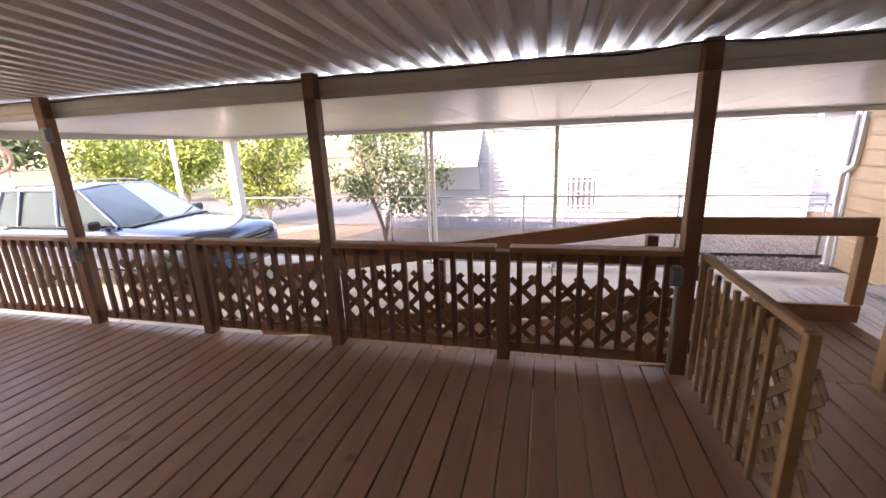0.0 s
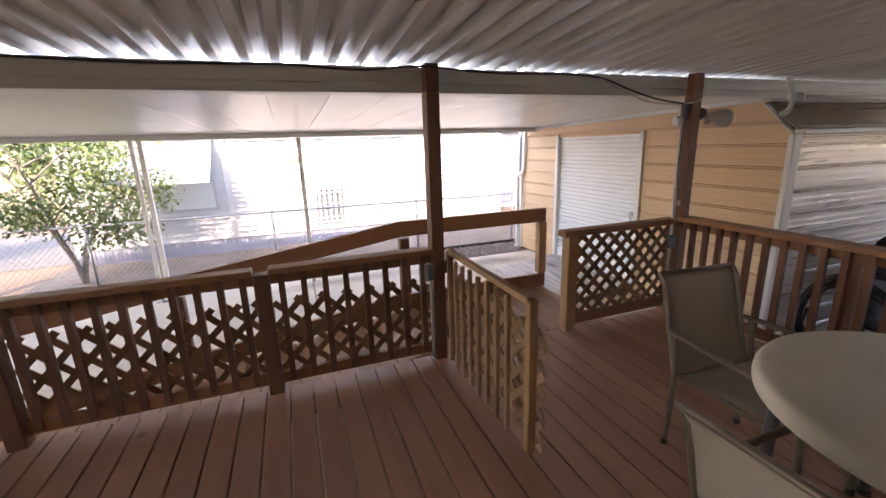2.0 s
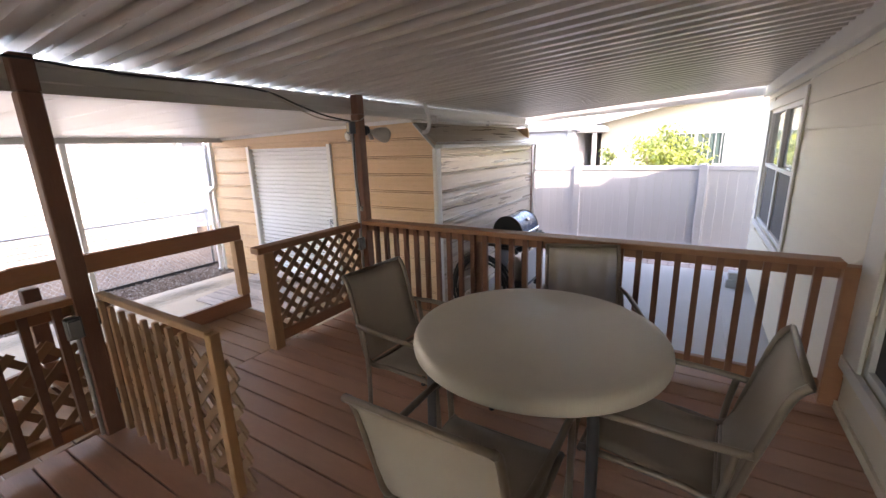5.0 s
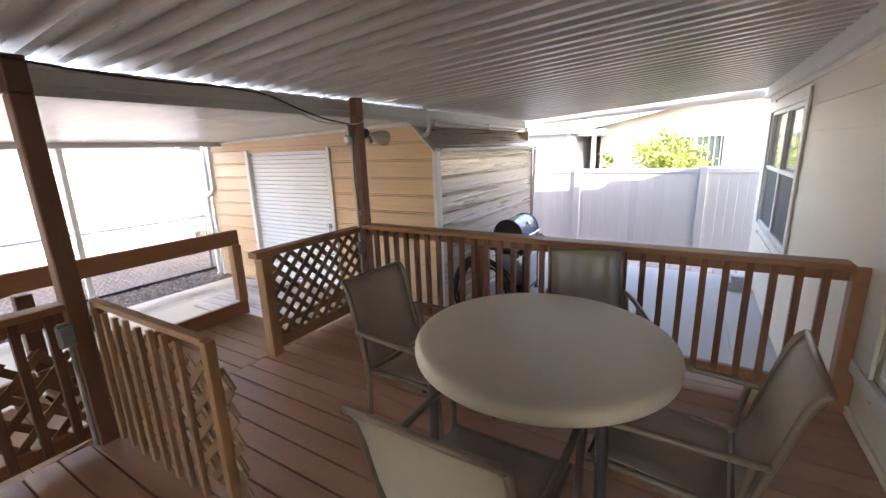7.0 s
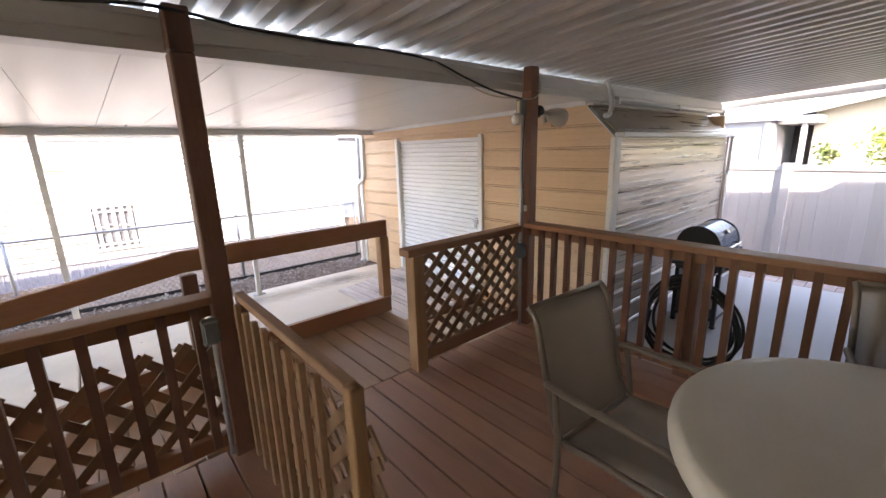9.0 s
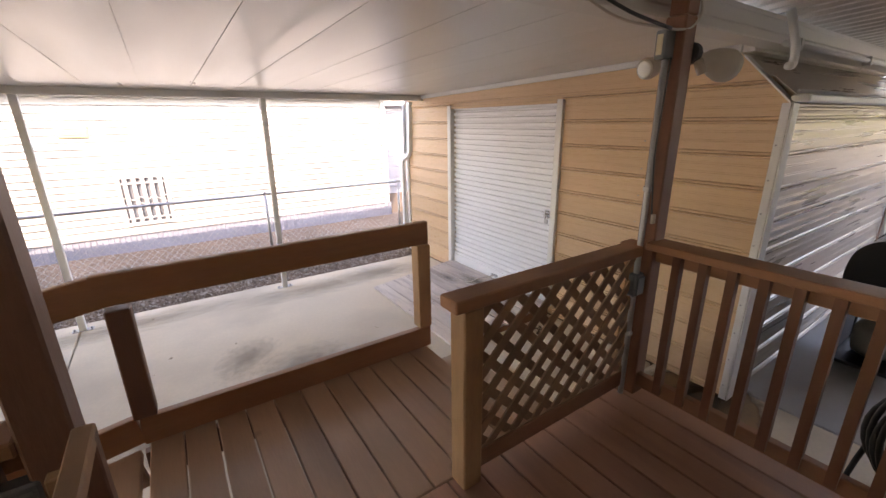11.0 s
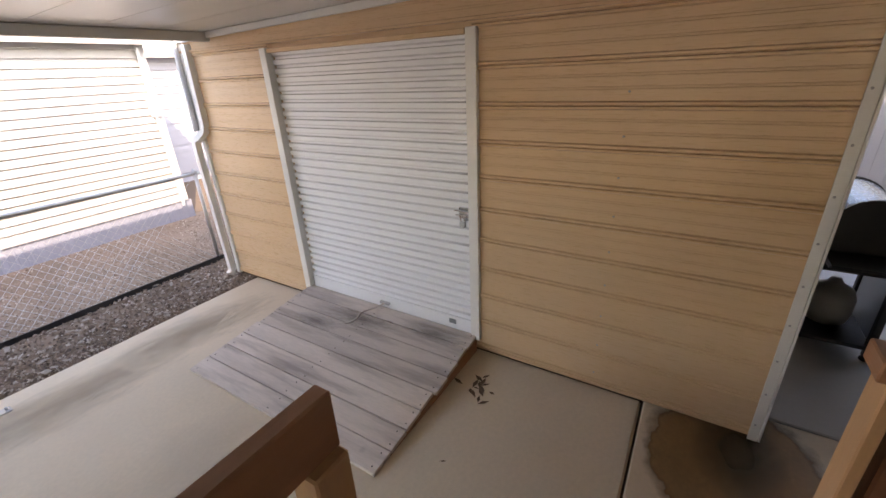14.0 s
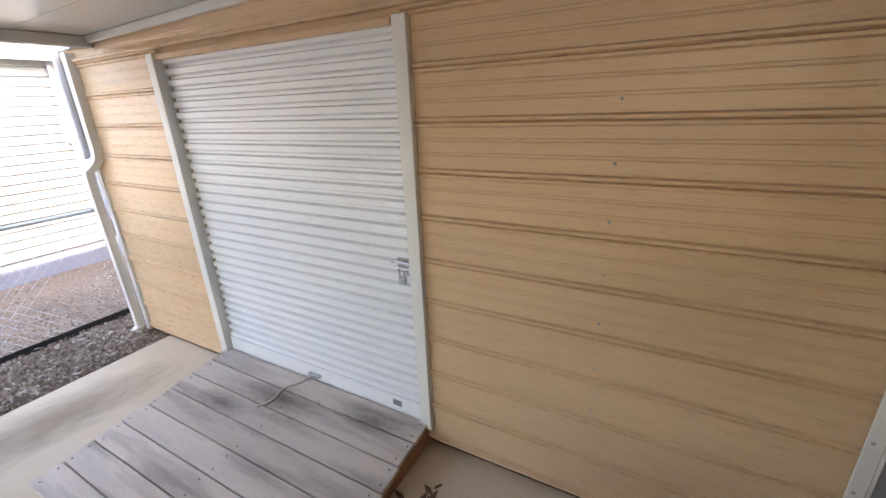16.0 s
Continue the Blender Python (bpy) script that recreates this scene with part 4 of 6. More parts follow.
# ---- table and chairs ----
table = thing("patio_table", "round off-white moulded patio table with dark metal legs", "table", at=(2.185, 0.585, 0), turn=20)
R = 0.55
part("tabletop", lathe([(0.02, 0.668), (R - 0.05, 0.66), (R - 0.014, 0.656), (R - 0.003, 0.664), (R, 0.683), (R - 0.003, 0.704), (R - 0.012, 0.717), (R - 0.026, 0.7235), (R - 0.06, 0.725), (0.02, 0.725)], 72), TABLETOP, table, smooth=True)
part("apron", lathe([(0.40, 0.640), (0.42, 0.640), (0.42, 0.664), (0.40, 0.664)], 40), TABLELEG, table)
for k in range(4):
    a = math.pi / 2 * k + 0.40
    c, s_ = math.cos(a), math.sin(a)
    part("leg", tube(bend([(0.44 * c, 0.44 * s_, 0.658), (0.475 * c, 0.475 * s_, 0.60), (0.485 * c, 0.485 * s_, 0.40), (0.49 * c, 0.49 * s_, 0.02)]), 0.021, 10), TABLELEG, table, smooth=True)
    part("foot", lathe([(0.024, 0), (0.024, 0.02), (0.018, 0.03)], 10, at=(0.49 * c, 0.49 * s_, 0)), CABLE, table)


def sling(points, width, thick=0.006, sag=0.0):
    """A strip of cloth along points (y, z), slack in its middle."""
    bm = bmesh.new()
    rows = []
    for y, z in points:
        row = []
        for k in range(7):
            u = k / 6 - 0.5
            row.append(bm.verts.new((u * width, y, z - sag * (1 - 4 * u * u))))
        rows.append(row)
    for a, b in zip(rows, rows[1:]):
        for k in range(6):
            bm.faces.new((a[k], a[k + 1], b[k + 1], b[k]))
    bmesh.ops.recalc_face_normals(bm, faces=bm.faces)
    bmesh.ops.solidify(bm, geom=bm.faces[:], thickness=thick)
    return bm


def patio_chair(at, turn):
    c = thing("patio_chair", "taupe mesh sling patio chair with a dark metal frame", "chair", "chairs round the table", at=(*at, 0), turn=turn)
    w = 0.225
    back = [(-0.20, 0.405), (-0.232, 0.47), (-0.262, 0.57), (-0.292, 0.70), (-0.322, 0.80), (-0.358, 0.855)]
    seat = [(0.245, 0.395), (0.235, 0.418), (0.18, 0.432), (0.05, 0.42), (-0.08, 0.402), (-0.18, 0.398)]
    part("backrest", sling(back, 2 * w - 0.012, sag=0.0), SLING, c, smooth=True)
    part("seat", sling(seat, 2 * w - 0.012, sag=0.012), SLING, c, smooth=True)
    part("top_rail", tube([(-w, -0.36, 0.856), (w, -0.36, 0.856)], 0.011), FRAME, c, smooth=True)
    part("front_rail", tube([(-w, 0.245, 0.392), (w, 0.245, 0.392)], 0.011), FRAME, c, smooth=True)
    part("cross_rail", tube([(-w, -0.20, 0.385), (w, -0.20, 0.385)], 0.011), FRAME, c, smooth=True)
    for s in (-1, 1):
        part("back_frame", tube(bend([(s * w, -0.362, 0.858), (s * w, -0.322, 0.80), (s * w, -0.262, 0.57), (s * w, -0.205, 0.40), (s * w, -0.05, 0.402), (s * w, 0.245, 0.405)]), 0.013), FRAME, c, smooth=True)
        part("rear_leg", tube(bend([(s * (w + 0.012), -0.225, 0.60), (s * (w + 0.02), -0.20, 0.42), (s * (w + 0.018), -0.20, 0.25), (s * (w + 0.016), -0.215, 0.012)]), 0.0125), FRAME, c, smooth=True)
        part("armrest", tube(bend([(s * (w + 0.014), -0.264, 0.60), (s * (w + 0.03), -0.12, 0.602), (s * (w + 0.035), 0.10, 0.60), (s * (w + 0.034), 0.21, 0.59), (s * (w + 0.032), 0.250, 0.545), (s * (w + 0.03), 0.262, 0.40), (s * (w + 0.03), 0.285, 0.012)]), 0.0135), FRAME, c, smooth=True)
        for px, py in ((w + 0.016, -0.215), (w + 0.03, 0.285)):
            part("foot_cap", lathe([(0.016, 0), (0.016, 0.025), (0.012, 0.03)], 8, at=(s * px, py, 0)), CABLE, c)
    return c


first_chair = patio_chair((1.60, 0.59), -90)
for at, turn in (((2.25, 1.24), 176), ((2.132, 0.06), -3.5), ((2.93, 0.52), 109)):
    copy_thing(first_chair, pose(*at, 0, 0, 0, turn))

# ---- grill by the shed ----
grill = thing("barbecue_grill", "dark gas barbecue grill with a lid coloured by reflected sky on a black cart", "grill", at=(6.2, 2.22, GROUND - 0.003))
prof = [(p.x, p.y) for p in bend([(-0.19, 0.80, 0), (-0.205, 0.86, 0), (-0.20, 0.97, 0), (-0.14, 1.08, 0), (-0.02, 1.14, 0), (0.11, 1.12, 0), (0.20, 1.03, 0), (0.23, 0.90, 0), (0.23, 0.80, 0)], 3)]
bm = bmesh.new()
ends = [[bm.verts.new((x, y, z)) for y, z in prof] for x in (-0.32, 0.32)]
for k in range(len(prof) - 1):
    bm.faces.new((ends[0][k], ends[0][k + 1], ends[1][k + 1], ends[1][k]))
bm.faces.new(ends[0][::-1])
bm.faces.new(ends[1])
lid = part("lid", bm, LID_SKYBLUE, grill, "enamelled lid with blue sky reflection in its colour")
for x in (-0.328, 0.328):
    bm = bmesh.new()
    e = [[bm.verts.new((x + o, y * 1.03, 0.80 + (z - 0.80) * 1.03)) for y, z in prof] for o in (-0.012, 0.012)]
    for k in range(len(prof)):
        bm.faces.new((e[0][k], e[0][(k + 1) % len(prof)], e[1][(k + 1) % len(prof)], e[1][k]))
    bm.faces.new(e[0][::-1])
    bm.faces.new(e[1])
    part("end_cap", bm, GRILLBLACK, lid)
part("handle", tube([(-0.24, -0.255, 0.92), (0.24, -0.255, 0.92)], 0.012), CHROME, lid)
for x in (-0.22, 0.22):
    part("handle_bracket", bar((x, -0.20, 0.92), (x, -0.257, 0.92), 0.02, 0.02), GRILLBLACK, lid)
part("gauge", tube([(0, -0.155, 1.06), (0, -0.175, 1.075)], 0.028, 14), CHROME, lid)
part("firebox", box(-0.32, 0.32, -0.20, 0.23, 0.64, 0.80, 0.02), GRILLBLACK, grill)
part("control_panel", box(-0.31, 0.31, -0.24, -0.202, 0.64, 0.76, 0.01), GRILLBLACK, grill)
for x in (-0.18, 0.0, 0.18):
    part("knob", tube([(x, -0.242, 0.70), (x, -0.275, 0.70)], 0.024, 12), GRILLBLACK, grill)
for s in (-1, 1):
    shelf = part("side_shelf", box(s * 0.345, s * 0.62, -0.18, 0.22, 0.765, 0.795, 0.012), GRILLBLACK, grill)
    part("shelf_lip", bar((s * 0.36, -0.185, 0.775), (s * 0.60, -0.185, 0.775), 0.02, 0.05, 0.005), GRILLBLACK, shelf)
    part("towel_bar", bar((s * 0.60, -0.19, 0.755), (s * 0.62, -0.25, 0.70), 0.03, 0.05, 0.005), GRILLBLACK, shelf)
for x in (-0.28, 0.28):
    for y in (-0.21, 0.2):
        leg = part("leg", box(x - 0.022, x + 0.022, y - 0.022, y + 0.022, 0.04, 0.64, 0.004), GRILLBLACK, grill)
        part("caster", lathe([(0.016, 0), (0.03, 0.012), (0.03, 0.028), (0.016, 0.04)], 12, at=(x, y, 0)), GRILLBLACK, leg)
part("base_shelf", box(-0.30, 0.30, -0.23, 0.22, 0.09, 0.12, 0.006), GRILLBLACK, grill)
part("back_panel", box(-0.26, 0.26, 0.19, 0.20, 0.13, 0.62), GRILLBLACK, grill)
part("front_door", box(-0.25, 0.25, -0.225, -0.205, 0.13, 0.60, 0.006), GREYMETAL, grill)
part("gas_bottle", lathe([(0.08, 0.12), (0.13, 0.15), (0.145, 0.22), (0.145, 0.34), (0.12, 0.40), (0.05, 0.44), (0.03, 0.48)], 20), LAMPWHITE, grill, smooth=True)

# ---- hose on the railing ----
hose = thing("garden_hose", "coiled black garden hose hung outside the railing", "hose")
for k in range(7):
    cy, cz, ry, rz = 1.60 + random.uniform(-0.03, 0.03), 0.30 + random.uniform(-0.02, 0.02), 0.235 + random.uniform(-0.03, 0.035), 0.29 + random.uniform(-0.03, 0.03)
    x0 = 3.625 + k * 0.017
    part("coil", tube([(x0 + 0.008 * math.sin(3 * a), cy + ry * math.cos(a) * (1.08 - 0.12 * math.sin(a)), cz + rz * math.sin(a)) for a in (2 * math.pi * j / 36 for j in range(36))], 0.0105, 6, close=True), RUBBER, hose, smooth=True)
part("hanger", tube([(3.60, 1.56, 0.575), (3.78, 1.56, 0.60)], 0.015), GREYMETAL, hose)
part("tail", tube(bend([(3.74, 1.84, 0.3), (3.78, 1.90, -0.1), (3.8, 1.86, -0.45), (3.9, 1.7, GROUND + 0.012), (4.2, 1.5, GROUND + 0.012)]), 0.0105, 6), RUBBER, hose, smooth=True)

# ---- electrics ----
def outlet_box(at, size=(0.036, 0.045, 0.085), label="grey weatherproof outlet box on a porch post"):
    o = thing("outlet_box", label, "electrical box", "outlet boxes", at=at)
    a, b, c = size
    part("body", box(-a, a, -b / 2, b / 2, -c, c * 0.4, 0.006), OUTLET, o)
    part("cover", box(-a * 0.8, a * 0.8, -b / 2 - 0.012, -b / 2 - 0.001, -c * 0.85, c * 0.25, 0.004), OUTLET, o)
    return o


outlet_box((1.215, 2.735, 0.69))
outlet_box((3.425, 2.745, 0.66))
outlet_box((-3.55, 2.70, 1.72))
outlet_box((-3.56, 2.69, 0.70))
light_box = thing("switch_box", "grey metal outlet box with an ivory socket on a post", "electrical box", at=(3.415, 2.765, 1.71))
part("body", box(-0.03, 0.045, -0.035, 0.01, -0.05, 0.06, 0.004), OUTLET, light_box)
part("socket", box(-0.034, -0.0305, -0.025, 0.0, -0.035, 0.045, 0.001), OUTLETFACE, light_box)
pipe = thing("conduit", "grey vertical electrical conduit on a porch post", "conduit", "conduits")
part("pipe", tube([(3.427, 2.745, 0.0), (3.427, 2.745, 1.66)], 0.014), CONDUIT, pipe, smooth=True)
for z in (0.35, 1.1):
    part("strap", box(3.412, 3.441, 2.729, 2.761, z, z + 0.02, 0.002), CONDUIT, pipe)
pipe2 = thing("conduit", "grey vertical electrical conduit on a porch post", "conduit", "conduits")
part("pipe", tube([(1.222, 2.735, 0.02), (1.222, 2.735, 0.6)], 0.011), CONDUIT, pipe2, smooth=True)
flood = thing("flood_light", "twin cream flood lamp heads on a post", "lamp", at=(3.572, 2.72, 1.69))
part("base", tube([(-0.017, 0, 0), (0.02, 0, 0)], 0.045, 16), CABLE, flood)
for p, d, size in (((0.02, -0.005, 0.0), (1.0, -0.25, -0.22), 1.25), ((0.085, 0.14, -0.02), (-1.0, 0.12, -0.2), 0.85)):
    p, d = Vector(p), Vector(d).normalized()
    head = part("lamp_head", tube([p, p + d * 0.05 * size, p + d * 0.075 * size, p + d * 0.12 * size, p + d * 0.165 * size, p + d * 0.185 * size], [0.017, 0.019, 0.032 * size, 0.05 * size, 0.058 * size, 0.054 * size], 18), LAMPWHITE, flood, smooth=True)
    part("lens", tube([p + d * 0.186 * size, p + d * 0.198 * size], [0.05 * size, 0.036 * size], 18), LAMPGLASS, head, smooth=True)
part("arm", tube([(0.01, 0.0, -0.01), (0.05, 0.07, -0.02), (0.085, 0.14, -0.02)], 0.012, 8), LAMPWHITE, flood)
part("sensor", tube([(0.02, -0.03, -0.03), (0.03, -0.05, -0.085)], 0.02, 10), LAMPWHITE, flood, smooth=True)

cable = thing("cable", "sagging dark cable along the porch beam", "cable", "cables")
pts = [(-6.0, 2.795, 1.972)]
for k in range(1, 24):
    px = -6.0 + k * 0.36
    pts.append((px, 2.785 if min(abs(px - a) for a in POSTS) > 0.1 else 2.71, 1.973 - 0.012 * (k % 3 == 1) - 0.005 * (k % 2)))
part("wire", tube(bend(pts + [(2.62, 2.79, 1.95), (2.85, 2.75, 1.87), (3.1, 2.72, 1.80), (3.36, 2.70, 1.765)], 5), 0.007, 6), CABLE, cable, smooth=True)
cable2 = thing("cable", "pale loose cable from the beam to the flood lamp", "cable", "cables")
part("wire", tube(bend([(2.6, 2.79, 1.955), (3.0, 2.74, 1.79), (3.3, 2.71, 1.765), (3.5, 2.70, 1.78), (3.56, 2.69, 1.85), (3.55, 2.72, 1.96)], 6), 0.005, 6), LAMPWHITE, cable2, smooth=True)
cable3 = thing("cable", "dark thin cable hanging down a porch post", "cable", "cables")
part("wire", tube(bend([(3.40, 2.705, 1.66), (3.385, 2.71, 1.3), (3.40, 2.705, 1.1), (3.41, 2.70, 1.0)], 6), 0.004, 6), CABLE, cable3, smooth=True)
part("plug", box(3.40, 3.425, 2.685, 2.70, 0.955, 1.0, 0.004), LAMPWHITE, cable3)
elbow = thing("drain_pipe", "white bent pipe from the porch beam over the shed eave", "pipe")
part("pipe", tube(bend([(4.66, 2.76, 2.0), (4.68, 2.74, 1.92), (4.66, 2.70, 1.80), (4.55, 2.66, 1.70), (4.44, 2.64, 1.68)], 6), 0.022, 10), WHITE, elbow, smooth=True)
eave_pipe = thing("eave_pipe", "white pipe running along the shed eave", "pipe")
part("pipe", tube([(4.72, 2.77, 1.83), (SHED_X1, 2.77, 1.85)], 0.018, 8), WHITE, eave_pipe, smooth=True)
for px in (4.9, 6.4, SHED_X1 - 0.1):
    part("clip", box(px - 0.015, px + 0.015, 2.745, 2.80, 1.80, 1.87, 0.004), WHITE, eave_pipe)
spout = thing("downspout", "grey-white downspout at the shed corner", "pipe", at=(0, 0, 0))
part("pipe", tube(bend([(4.74, 7.30, 1.70), (4.74, 7.32, 1.2), (4.74, 7.34, 0.98), (4.72, 7.42, 0.90), (4.70, 7.48, 0.84), (4.70, 7.49, 0.6)], 6) + [Vector((4.71, 7.49, GROUND + 0.06)), Vector((4.66, 7.47, GROUND + 0.02))], 0.042, 4), WHITE, spout)
part("pipe", tube(bend([(4.72, 7.44, 1.72), (4.72, 7.45, 1.2), (4.72, 7.46, 0.95)], 6), 0.024, 10), CONDUIT, spout, smooth=True)

# ---- neighbour's white house ----
NX0, NX1 = -3.75, 5.72
NWIN = [(0.93, 1.53, -0.13, 0.60), (-2.05, -1.15, 0.38, 0.92)]
white_house = thing("neighbour_house", "white lap-sided single-storey house with ribbed skirting coloured as in blue shade", "house")
nwall = part("wall", box(NX0, NX1, NEIGH_Y + 0.012, NEIGH_Y + 0.15, GROUND - 0.1, 1.98), VINYL, white_house)
siding_rows("siding_board", nwall, VINYL, 0, NEIGH_Y, NX0, NX1, -0.30, 1.98, 0.107, NWIN, lap=0.045, out=-1)
part("end_wall", box(NX1 - 0.1, NX1, NEIGH_Y + 0.15, NEIGH_Y + 7, GROUND, 1.98), VINYL, white_house)
part("end_wall", box(NX0, NX0 + 0.1, NEIGH_Y + 0.15, NEIGH_Y + 7, GROUND, 1.98), VINYL, white_house)
part("back_wall", box(NX0, NX1, NEIGH_Y + 7, NEIGH_Y + 7.1, GROUND, 1.98), VINYL, white_house)
bm = bmesh.new()
v = [bm.verts.new(p) for p in ((NX0 - 0.3, NEIGH_Y - 0.33, 2.03), (NX1 + 0.3, NEIGH_Y - 0.33, 2.03), (NX1 + 0.3, NEIGH_Y + 3.5, 2.9), (NX0 - 0.3, NEIGH_Y + 3.5, 2.9), (NX0 - 0.3, NEIGH_Y + 7.4, 2.03), (NX1 + 0.3, NEIGH_Y + 7.4, 2.03))]
bm.faces.new((v[0], v[1], v[2], v[3]))
bm.faces.new((v[3], v[2], v[5], v[4]))
part("roof", bm, SHINGLE, white_house)
part("fascia", box(NX0 - 0.3, NX1 + 0.3, NEIGH_Y - 0.31, NEIGH_Y - 0.285, 1.885, 2.025, 0.003), VINYL, white_house)
part("soffit", box(NX0 - 0.3, NX1 + 0.3, NEIGH_Y - 0.283, NEIGH_Y + 0.01, 1.99, 2.005), VINYL, white_house)
for cx in (NX0, NX1 - 0.11, -0.92):
    part("corner_board", box(cx, cx + 0.11, NEIGH_Y - 0.06, NEIGH_Y - 0.046, -0.30, 1.96, 0.003), VINYL, white_house)
pts, x = [], NX0
while x < NX1:
    pts += [(x, NEIGH_Y - 0.02, 0), (x + 0.05, NEIGH_Y - 0.02, 0), (x + 0.055, NEIGH_Y - 0.03, 0), (x + 0.07, NEIGH_Y - 0.03, 0)]
    x += 0.075
part("skirting", extrude_profile(pts, 2, GROUND - 0.06, -0.33, thick=0.004, normal=(0, -1, 0)), SKIRT_SHADED, white_house, "ribbed skirting with blue shade in its colour")
part("skirt_cap", box(NX0, NX1, NEIGH_Y - 0.06, NEIGH_Y - 0.013, -0.33, -0.302, 0.004), VINYL, white_house)


def barred_window(x0, x1, z0, z1):
    w = part("window", box(x0, x1, NEIGH_Y + 0.0, NEIGH_Y + 0.011, z0, z1), BARSHADE, white_house)
    f = 0.055
    for a, b, c, d in ((x0 - f, x1 + f, z1, z1 + f), (x0 - f, x1 + f, z0 - f, z0), (x0 - f, x0, z0, z1), (x1, x1 + f, z0, z1)):
        part("frame", box(a, b, NEIGH_Y - 0.05, NEIGH_Y - 0.004, c, d, 0.004), VINYL, w)
    for k in range(5):
        x = x0 + (k + 0.5) * (x1 - x0) / 5
        part("bar", box(x - 0.028, x + 0.028, NEIGH_Y - 0.045, NEIGH_Y - 0.02, z0, z1), VINYL, w)
    for z in (z0 + 0.06, z1 - 0.09):
        part("bar", box(x0, x1, NEIGH_Y - 0.062, NEIGH_Y - 0.046, z, z + 0.025), VINYL, w)
    for z in (z0 + 0.30, z0 + 0.40):
        part("ornament", tube([(x0 + (k / 16) * (x1 - x0), NEIGH_Y - 0.058, z + 0.03 * math.sin(k * 1.3)) for k in range(17)], 0.008, 5), VINYL, w)


barred_window(*NWIN[0])
x0, x1, z0, z1 = NWIN[1]
w = part("window", box(x0, x1, NEIGH_Y, NEIGH_Y + 0.011, z0, z1), BLIND, white_house)
for a, b, c, d in ((x0 - 0.05, x1 + 0.05, z1, z1 + 0.05), (x0 - 0.05, x1 + 0.05, z0 - 0.05, z0), (x0 - 0.05, x0, z0, z1), (x1, x1 + 0.05, z0, z1)):
    part("frame", box(a, b, NEIGH_Y - 0.04, NEIGH_Y - 0.004, c, d, 0.004), VINYL, w)
shade = part("window_awning", bar((-2.72, NEIGH_Y - 0.02, 1.83), (-1.05, NEIGH_Y - 0.02, 1.83), 0.02, 0.03), VINYL, white_house, "white ribbed metal window awning")
for k in range(12):
    t = k / 12
    part("slat", bar((-2.72, NEIGH_Y - 0.05 - 1.05 * t, 1.80 - 0.86 * t), (-1.05, NEIGH_Y - 0.05 - 1.05 * t, 1.80 - 0.86 * t), 0.012, 0.128, up=(0, -0.95, -1)), VINYL, shade)
for px in (-2.72, -1.05):
    part("side_bar", bar((px, NEIGH_Y - 0.03, 1.80), (px, NEIGH_Y - 1.10, 0.96), 0.02, 0.02), VINYL, shade)
vent = part("vent", box(0.33, 0.70, NEIGH_Y - 0.06, NEIGH_Y - 0.013, 1.25, 1.42, 0.006), YELLOWVENT, white_house, "cream louvred vent")
for k in range(5):
    part("louvre", bar((0.35, NEIGH_Y - 0.066, 1.275 + k * 0.03), (0.68, NEIGH_Y - 0.066, 1.275 + k * 0.03), 0.012, 0.012), YELLOWVENT, vent)
meter = thing("electric_meter", "grey electric meter box with conduit on the white house", "meter box")
part("box", box(5.56, 5.68, NEIGH_Y - 0.12, NEIGH_Y - 0.031, 0.95, 1.25, 0.01), CONDUIT, meter)
part("pipe", tube([(5.62, NEIGH_Y - 0.08, -0.4), (5.62, NEIGH_Y - 0.08, 1.86)], 0.025), CONDUIT, meter)

far_house = thing("grey_house", "pale grey lap-sided house behind the white one", "house")
fwall = part("wall", box(6.1, 11.0, 13.012, 13.15, GROUND - 0.1, 2.0), GREYWALL, far_house)
siding_rows("siding_board", fwall, GREYWALL, 0, 13.0, 6.1, 11.0, -0.45, 1.95, 0.15, [], lap=0.03, out=-1)
part("corner_board", box(6.04, 6.15, 12.95, 12.968, -0.45, 1.95, 0.003), VINYL, far_house)
part("end_wall", box(6.1, 6.2, 13.16, 18.0, GROUND - 0.1, 2.0), GREYWALL, far_house)
bm = bmesh.new()
v = [bm.verts.new(p) for p in ((5.8, 12.7, 2.0), (11.3, 12.7, 2.0), (11.3, 15.5, 2.7), (5.8, 15.5, 2.7), (5.8, 18.3, 2.0), (11.3, 18.3, 2.0))]
bm.faces.new((v[0], v[1], v[2], v[3]))
bm.faces.new((v[3], v[2], v[5], v[4]))
part("roof", bm, SHINGLE, far_house)
part("fascia", box(5.8, 11.3, 12.68, 12.705, 1.87, 1.99, 0.003), VINYL, far_house)

# ---- chain-link fence and edging ----
CLY = 8.08
link = thing("chain_link_fence", "grey chain-link fence with a pipe rail beside the gravel", "fence")
part("top_rail", tube([(-6.4, CLY, 0.46), (4.95, CLY, 0.44)], 0.019, 8), GREYMETAL, link, smooth=True)
for px in (-6.3, -2.72, 0.02, 2.72, 4.9):
    p = part("post", tube([(px, CLY, GROUND - 0.05), (px, CLY, 0.45)], 0.021, 8), GREYMETAL, link, smooth=True)
    part("cap", lathe([(0.026, 0), (0.026, 0.02), (0.01, 0.045)], 8, at=(px, CLY, 0.45)), GREYMETAL, p)
bm = bmesh.new()
c = -6.35 - 1.1
while c < 4.9:
    for s in (1, -1):
        x0, x1 = (c, c + 1.03) if s > 0 else (c + 1.03, c)
        za, zb = GROUND, GROUND + 1.03
        a, b = Vector((x0, CLY + 0.012 * s, za)), Vector((x1, CLY + 0.012 * s, zb))
        if a.x < -6.35 or b.x < -6.35 or max(a.x, b.x) > 4.9:
            continue
        tube([a, b], 0.0018, 3, bm)
    c += 0.085
